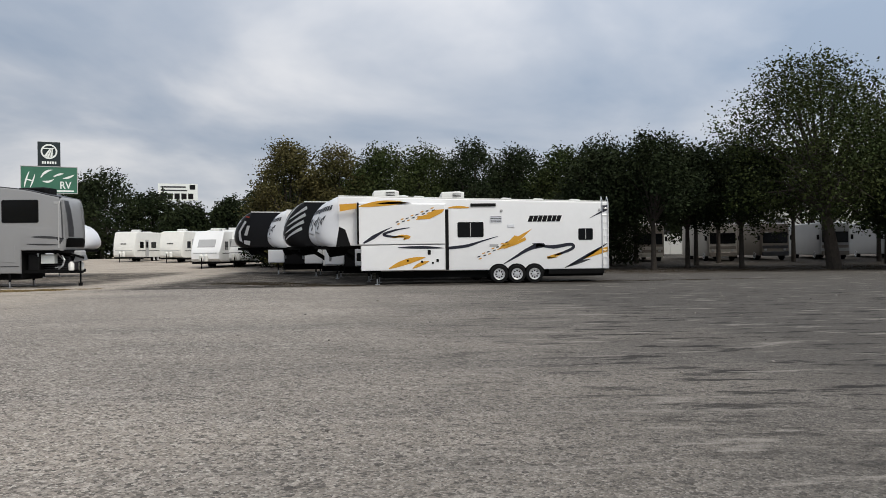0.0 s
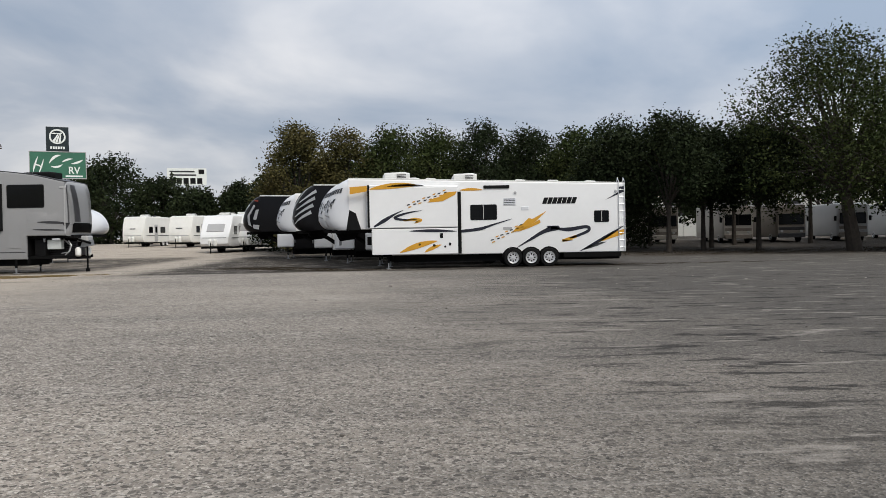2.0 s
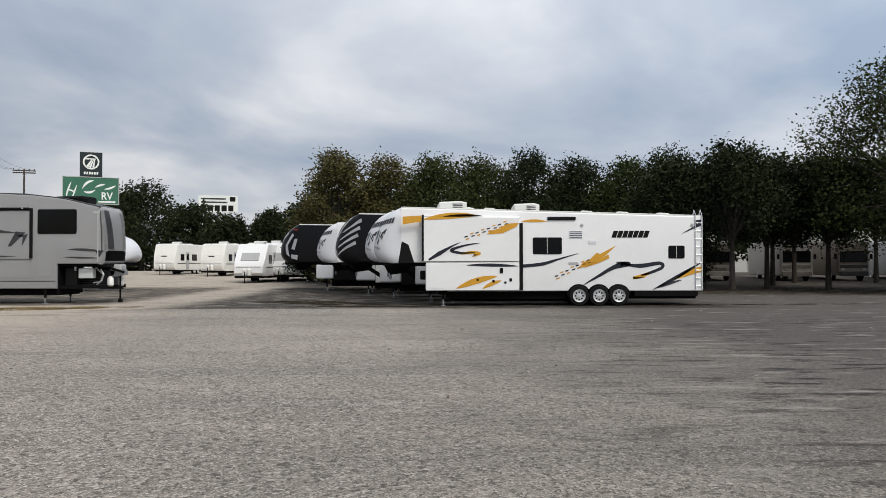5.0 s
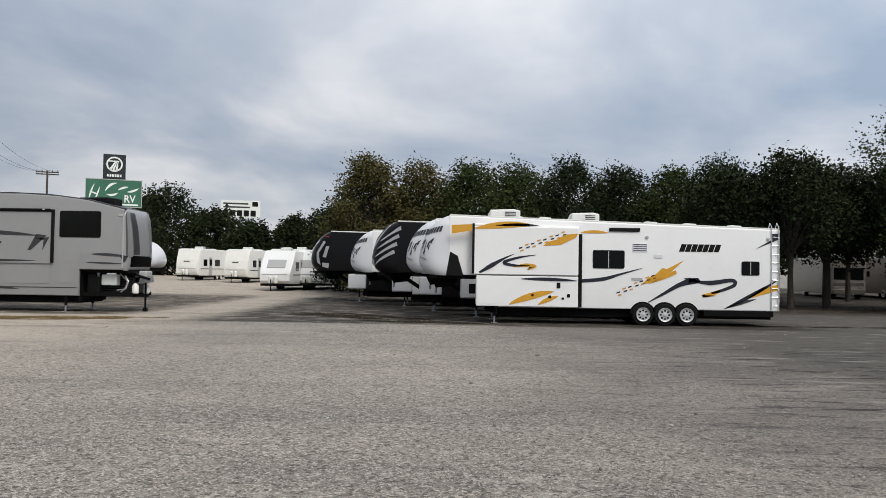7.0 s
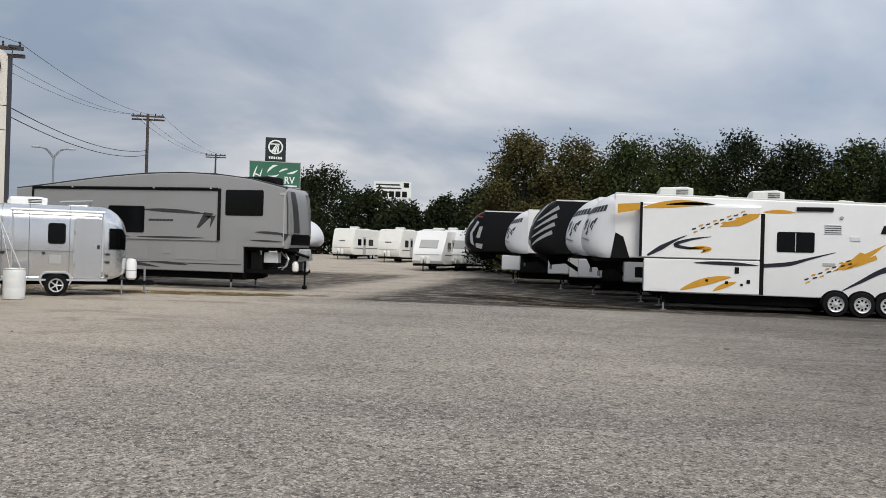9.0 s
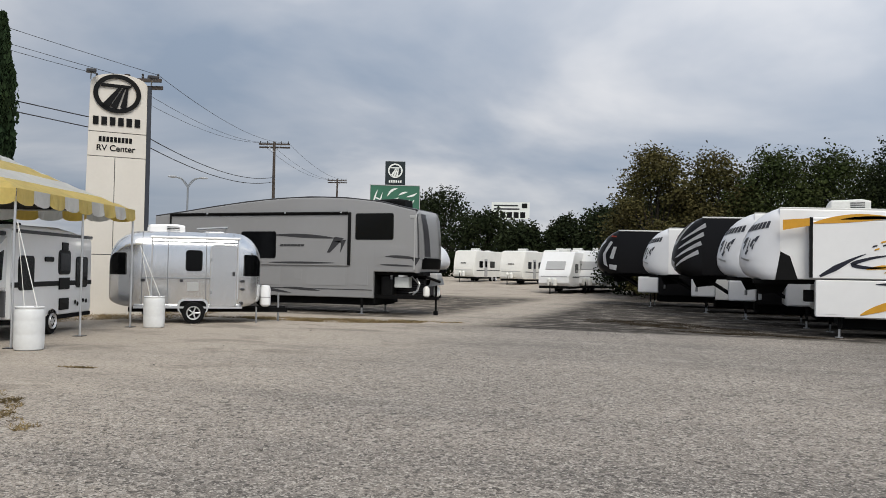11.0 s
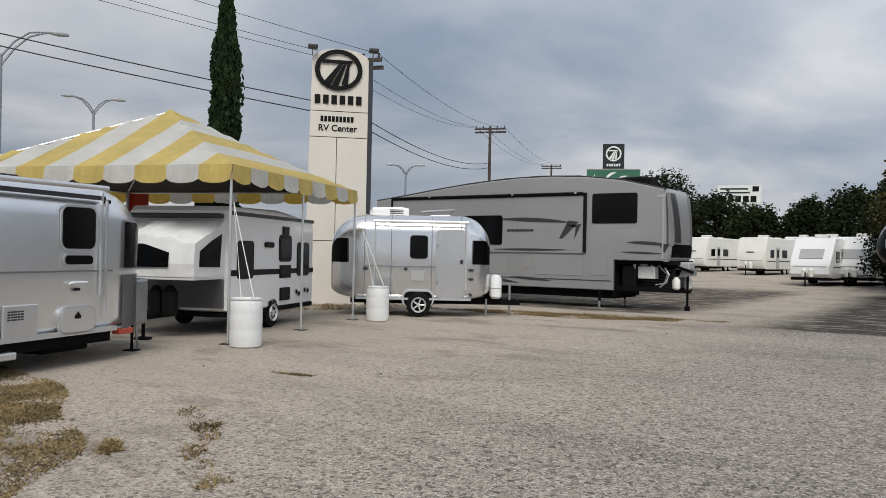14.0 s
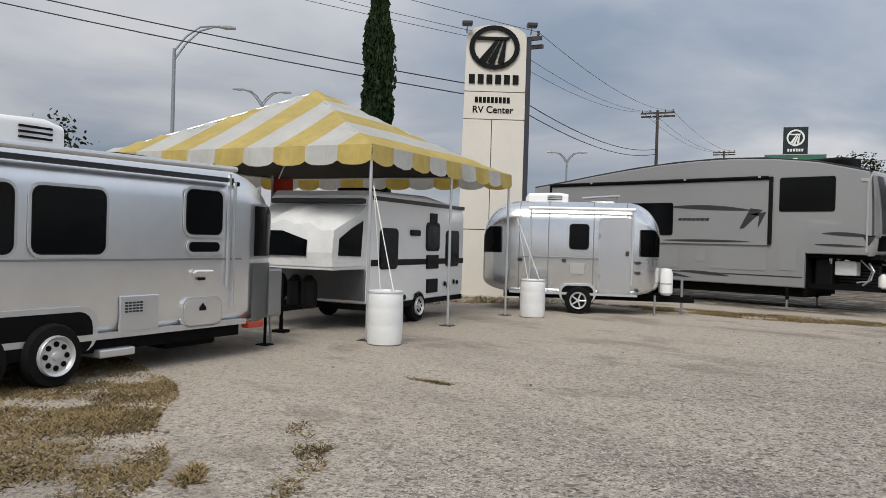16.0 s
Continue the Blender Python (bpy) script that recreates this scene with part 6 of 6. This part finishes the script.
def tree(x, y, high, spread, seed, mat, label, leaves=5200, trunk_r=0.22, fork=0.22, leaf=0.17, lobes=15, low=0.22, lean=(0, 0), group="trees behind the lot"):
    rng = np.random.default_rng(seed)
    t = thing("tree", pose(x, y, rise_of(x, y) - 0.05), label, "tree", group)
    bm = bmesh.new()
    top = Vector((lean[0] * 0.5, lean[1] * 0.5, high * fork))
    tube((0, 0, 0), top * 0.5, trunk_r * 1.25, trunk_r, 10, bm)
    tube(top * 0.5, top, trunk_r, trunk_r * 0.8, 10, bm)
    lobe = []
    for k in range(lobes):
        a = k * 2.4 + rng.uniform(-0.4, 0.4)
        h = low + (1 - low) * ((k + 0.5) / lobes)
        belly = math.sin(math.pi * min(1, 0.18 + 0.80 * (h - low) / (1 - low))) ** 0.7
        r = spread * belly * rng.uniform(0.45, 0.85)
        p = Vector((lean[0] * h + r * math.cos(a), lean[1] * h + r * math.sin(a), high * h * 0.93))
        lobe.append((p, spread * rng.uniform(0.24, 0.42)))
        knee = top.lerp(p, 0.45) + Vector((0, 0, high * 0.05))
        tube(top * rng.uniform(0.8, 1.0), knee, trunk_r * 0.45, trunk_r * 0.28, 6, bm)
        tube(knee, p, trunk_r * 0.28, trunk_r * 0.08, 5, bm)
        for j in range(4):
            q = p + Vector(rng.normal(size=3)) * lobe[-1][1] * 0.38
            tube(knee.lerp(p, 0.6), q, trunk_r * 0.10, trunk_r * 0.03, 4, bm)
    part("trunk", bm, BARK, t)
    weight = np.array([r ** 2 for _, r in lobe])
    pick = rng.choice(len(lobe), leaves, p=weight / weight.sum())
    d = rng.normal(size=(leaves, 3))
    d /= np.linalg.norm(d, axis=1)[:, None]
    rad = rng.uniform(0.15, 1.0, size=(leaves, 1)) ** 0.6
    cen = np.array([lobe[i][0] for i in pick]) + d * rad * np.array([lobe[i][1] for i in pick])[:, None] * np.array([1.15, 1.15, 0.85])
    # sprigs: leaves gather in small bunches
    cen = cen[(np.arange(leaves) // 7) * 7] + rng.normal(size=(leaves, 3)) * 0.24
    verts, faces = leaf_mesh(cen, rng.uniform(0.6, 1.3, leaves) * leaf, rng)
    crown = new("crown", mesh_from("crown", verts, faces, mat))
    crown.parent = t
    return t


ROW = ((-10.9, 60.5, 9.6, 3.2, LEAF_AUTUMN), (-7.4, 61.5, 9.0, 3.3, LEAF_AUTUMN), (-4.0, 60.5, 9.1, 3.3, LEAF), (-0.6, 61.5, 9.0, 3.4, LEAF), (2.8, 60.5, 9.3, 3.5, LEAF_DARK), (6.2, 61.5, 9.2, 3.5, LEAF_DARK),
       (9.4, 60.0, 8.9, 3.3, LEAF), (12.6, 59.5, 9.2, 3.4, LEAF_DARK), (-12.6, 66.0, 6.4, 3.0, LEAF_DARK), (-9.0, 68.0, 7.0, 3.4, LEAF_DARK), (-5.5, 68.0, 7.4, 3.6, LEAF_DARK), (-1.5, 68.5, 7.6, 3.6, LEAF_DARK),
       (2.5, 68.0, 7.6, 3.6, LEAF_DARK), (6.5, 68.5, 7.6, 3.6, LEAF_DARK), (10.5, 69.0, 7.4, 3.6, LEAF_DARK))
for i, (tx, ty, th, ts, tm) in enumerate(ROW):
    tree(tx, ty, th, ts, 20 + i, tm, ("yellowing broadleaf tree with a ragged crown" if tm is LEAF_AUTUMN else "dark green broadleaf tree in the tree line"), 24000, low=0.08, leaf=0.092, lobes=26)
for i, (tx, ty, th, ts) in enumerate(((10.2, 52.5, 8.2, 2.8), (13.2, 50.5, 8.8, 3.0), (16.4, 53.5, 8.4, 3.0), (19.2, 51.5, 8.2, 3.2))):
    tree(tx, ty, th, ts, 40 + i, LEAF_DARK, "dark broadleaf tree shading the parked motorhomes", 15000, low=0.42, fork=0.36, leaf=0.095, lobes=18, trunk_r=0.15)
tree(23.2, 47.6, 12.6, 6.6, 43, LEAF, "tall spreading oak with gaps in its crown", 36000, trunk_r=0.36, low=0.30, fork=0.30, leaf=0.092, lobes=34, lean=(-1.2, 0))
tree(30.8, 47.5, 12.6, 5.8, 44, LEAF, "tall spreading oak at the edge of the lot", 38000, trunk_r=0.36, low=0.26, fork=0.28, leaf=0.095, lobes=30)
for i, (tx, ty, th, ts) in enumerate(((15.8, 63.5, 9.0, 4.2), (22.0, 62.5, 9.2, 4.4), (28.2, 63.0, 9.4, 4.4), (34.2, 61.5, 9.4, 4.4), (40.5, 61.0, 9.6, 4.4), (46.5, 60.0, 9.6, 4.4), (18.6, 58.0, 8.4, 3.6), (31.5, 56.0, 9.0, 4.0))):
    tree(tx, ty, th, ts, 110 + i, LEAF_DARK, "dark broadleaf tree spreading over the motorhomes", 3600, low=0.50, fork=0.42, leaf=0.15, lobes=14, trunk_r=0.15)
tree(27.4, 44.5, 7.4, 3.4, 45, LEAF_DARK, "dark broadleaf tree at the edge of the lot", 7000, low=0.36, fork=0.34, leaf=0.16)
for i, (tx, ty, th, ts) in enumerate(((-47.5, 121, 12.6, 7.2), (-40.5, 122, 9.6, 5.6), (-34, 118, 7.6, 4.4), (-28, 117, 8.4, 4.4), (-22, 112, 9.2, 4.6), (-17, 104, 9.6, 4.4), (-52, 124, 10.5, 6.0), (-60, 128, 9.0, 5.5),
                                      (-12, 92, 9.0, 4.4), (-70, 124, 8.0, 5.0))):
    tree(tx, ty, th, ts, 60 + i, LEAF_DARK, "dense dark green tree at the far end", 13000, low=0.04, leaf=0.21, lobes=30, group="far trees")
for i, (tx, ty, th, ts) in enumerate(((36, 60, 11, 5), (44, 56, 12, 5), (52, 50, 12, 5.5), (40, 84, 12, 6), (24, 84, 9, 5), (56, 72, 12, 6))):
    tree(tx, ty, th, ts, 80 + i, LEAF_DARK, "dark green tree behind the parked row", 3200, low=0.30, leaf=0.22, lobes=14)
tree(-41.0, 23.5, 6.1, 1.2, 95, LEAF_DARK, "thin-crowned tree beyond the aluminium trailer", 700, low=0.55, leaf=0.10, trunk_r=0.1)


def cypress_tree():
    rng = np.random.default_rng(7)
    x, y, high = -29.82, 29.58, 10.25
    t = thing("cypress_tree", pose(x, y, 0), "tall narrow dark green Italian cypress", "tree")
    part("trunk", tube((0, 0, 0), (0, 0, high * 0.9), 0.2, 0.04, 8), BARK, t)
    n = 15000
    z = rng.uniform(0.03, 1.0, n) ** 0.9
    a = rng.uniform(0, math.tau, n)
    lump = 1 + 0.12 * np.sin(z * 31 + 3 * np.sin(a * 2)) + 0.08 * np.sin(a * 5 + z * 60)
    r = 0.53 * np.clip(np.minimum((1.02 - z) * 4.5, 1), 0, 1) ** 0.6 * (0.72 + 0.28 * (1 - z)) * lump * rng.uniform(0.75, 1.03, n)
    c = np.stack([r * np.cos(a), r * np.sin(a), z * high], 1)
    sprig = np.stack([0.6 + 0.1 * rng.normal(size=150), 0.1 * rng.normal(size=150), high * 0.70 + 0.5 * rng.normal(size=150)], 1)
    c = np.concatenate([c, sprig])
    m = len(c)
    up = np.stack([0.25 * np.cos(np.arange(m)), 0.25 * np.sin(np.arange(m)), np.ones(m)], 1)
    s = rng.uniform(0.07, 0.15, (m, 1))
    side = rng.normal(size=(m, 3)) * 0.04
    verts = np.stack([c - up * s, c + side, c + up * s, c - side], 1).reshape(-1, 3)
    crown = new("crown", mesh_from("crown", verts, np.arange(4 * m).reshape(m, 4), CYPRESS))
    crown.parent = t


cypress_tree()


# ---- grass and loose patches ----
def grass_patch(cx, cy, rx, ry, turn, count, seed, label, tall=0.07, ragged=0.35, mat=None):
    """Short dry blades over an uneven patch."""
    rng = np.random.default_rng(seed)
    a = rng.uniform(0, math.tau, count)
    edge = 1 + ragged * (np.sin(a * 3 + seed) * 0.5 + np.sin(a * 7 + 2 * seed) * 0.3)
    r = rng.uniform(0, 1, count) ** 0.55 * edge
    lx, ly = r * np.cos(a) * rx, r * np.sin(a) * ry
    c, s = math.cos(radians(turn)), math.sin(radians(turn))
    x, y = cx + lx * c - ly * s, cy + lx * s + ly * c
    thin = np.sin(x * 3.1 + seed) * np.sin(y * 2.7 - seed) + np.sin(x * 7.3) * np.sin(y * 6.1) * 0.6 + rng.normal(size=count) * 0.45
    keep = thin > -0.22
    x, y = x[keep], y[keep]
    m = len(x)
    h = rng.uniform(0.3, 1.0, m) * tall
    b = rng.uniform(0, math.tau, m)
    lean = rng.normal(size=(m, 2)) * 1.3
    z0 = np.array([rise_of(0, yy) for yy in y]) - 0.004
    wx, wy = np.cos(b) * 0.012, np.sin(b) * 0.012
    p0 = np.stack([x - wx, y - wy, z0], 1)
    p1 = np.stack([x + wx, y + wy, z0], 1)
    p2 = np.stack([x + lean[:, 0] * h, y + lean[:, 1] * h, z0 + h], 1)
    verts = np.stack([p0, p1, p2], 1).reshape(-1, 3)
    me = mesh_from("grass", verts, np.arange(3 * m).reshape(m, 3), mat or GRASS)
    tagged(new("grass", me), label, "grass", kind="stuff")


grass_patch(-17.9, 15.9, 3.6, 1.35, -20, 70000, 1, "dry brown grass beside the long aluminium trailer", 0.036, 0.2)
grass_patch(-15.2, 17.25, 0.85, 0.17, -33, 1150, 2, "dry grass tuft growing through the gravel", 0.045)
grass_patch(-14.32, 16.45, 0.32, 0.12, -35, 340, 3, "dry grass tuft growing through the gravel", 0.04)
grass_patch(-13.6, 16.05, 0.42, 0.15, -35, 460, 4, "dry grass tuft growing through the gravel", 0.04)
grass_patch(-14.95, 16.08, 0.28, 0.09, -35, 400, 10, "sparse weeds in the gravel", 0.05)
grass_patch(-16.75, 20.05, 0.35, 0.06, 10, 400, 5, "sparse weeds along a crack", 0.04)
grass_patch(-19.0, 33.4, 3.9, 0.8, 12, 16000, 6, "strip of dry grass before the grey trailer", 0.07)
grass_patch(-27, 31.5, 3.0, 5.0, 0, 9000, 7, "dry grass round the pylon sign", 0.12)
grass_patch(-8.6, 37.6, 3.4, 1.3, -35, 9000, 8, "dark dead weeds in front of the parked row", 0.05, 0.35, DEAD)
grass_patch(-6.0, 34.6, 2.6, 0.35, -6, 3500, 12, "dark dead weeds in front of the parked row", 0.05, 0.35, DEAD)
grass_patch(8.0, 35.6, 6.5, 0.3, 3, 4000, 13, "dark dead weeds along the edge of the lot", 0.05, 0.35, DEAD)
grass_patch(20, 50, 26, 4.5, 0, 22000, 9, "dark leaf-strewn grass under the trees", 0.10, 0.35, DEAD)


# ---- small things at the lot's edges ----
def post_lamp():
    t = thing("service_post", pose(24.5, 44.2, 0), "grey service post with a small lamp at its top", "post")
    part("shaft", tube((0, 0, 0), (0, 0, 3.3), 0.05, 0.045, 10), STEEL, t)
    part("lamp_head", box(-0.12, 0.12, -0.12, 0.12, 3.3, 3.46, 0.03), SIGN_WHITE, t)
    part("switch_box", box(-0.16, 0.16, -0.2, -0.05, 1.1, 1.6, 0.02), GREY_LIGHT, t)


def bollard():
    t = thing("bollard", pose(25.3, 43.9, 0), "short white marker post in the grass", "bollard")
    part("shaft", lathe([(0.07, 0), (0.07, 0.85), (0.05, 0.9), (0.01, 0.91)], 14), SIGN_WHITE, t, smooth=True)


def banner():
    t = thing("banner", pose(-24.6, 22.6, 0, 0, 0, 60), "orange-red sales banner hanging on a pole", "banner")
    part("pole", tube((0, 0, 0), (0, 0, 3.0), 0.03, 0.03, 8), STEEL, t)
    bm = bmesh.new()
    cols = [(bm.verts.new((0.03 + 0.1 * k, 0.05 * math.sin(k * 1.1), 2.45)), bm.verts.new((0.03 + 0.1 * k, 0.05 * math.sin(k * 1.1 + 0.5), 2.95))) for k in range(5)]
    for a, b in zip(cols[:-1], cols[1:]):
        bm.faces.new((a[0], b[0], b[1], a[1]))
    bmesh.ops.solidify(bm, geom=bm.faces[:], thickness=0.006)
    part("cloth", bm, RED, t)


post_lamp()
bollard()
banner()


def loose_stones():
    """Pebbles scattered over the lot."""
    rng = np.random.default_rng(31)
    bm = bmesh.new()
    for k in range(260):
        x, y = rng.uniform(-20, 12), rng.uniform(4, 33)
        if k == 0:
            x, y = -2.93, 23.96
        r = rng.uniform(0.010, 0.026) if k else 0.05
        made = bmesh.ops.create_icosphere(bm, subdivisions=1, radius=r)["verts"]
        sx, sy, sz = rng.uniform(0.7, 1.4), rng.uniform(0.7, 1.3), rng.uniform(0.4, 0.8)
        for v in made:
            v.co = Vector((x + v.co.x * sx, y + v.co.y * sy, r * sz * 0.7 + v.co.z * sz))
    tagged(link_mesh("loose_stones", bm, STONE), "scattered dark pebbles lying on the gravel lot", "stones", kind="stuff")


loose_stones()
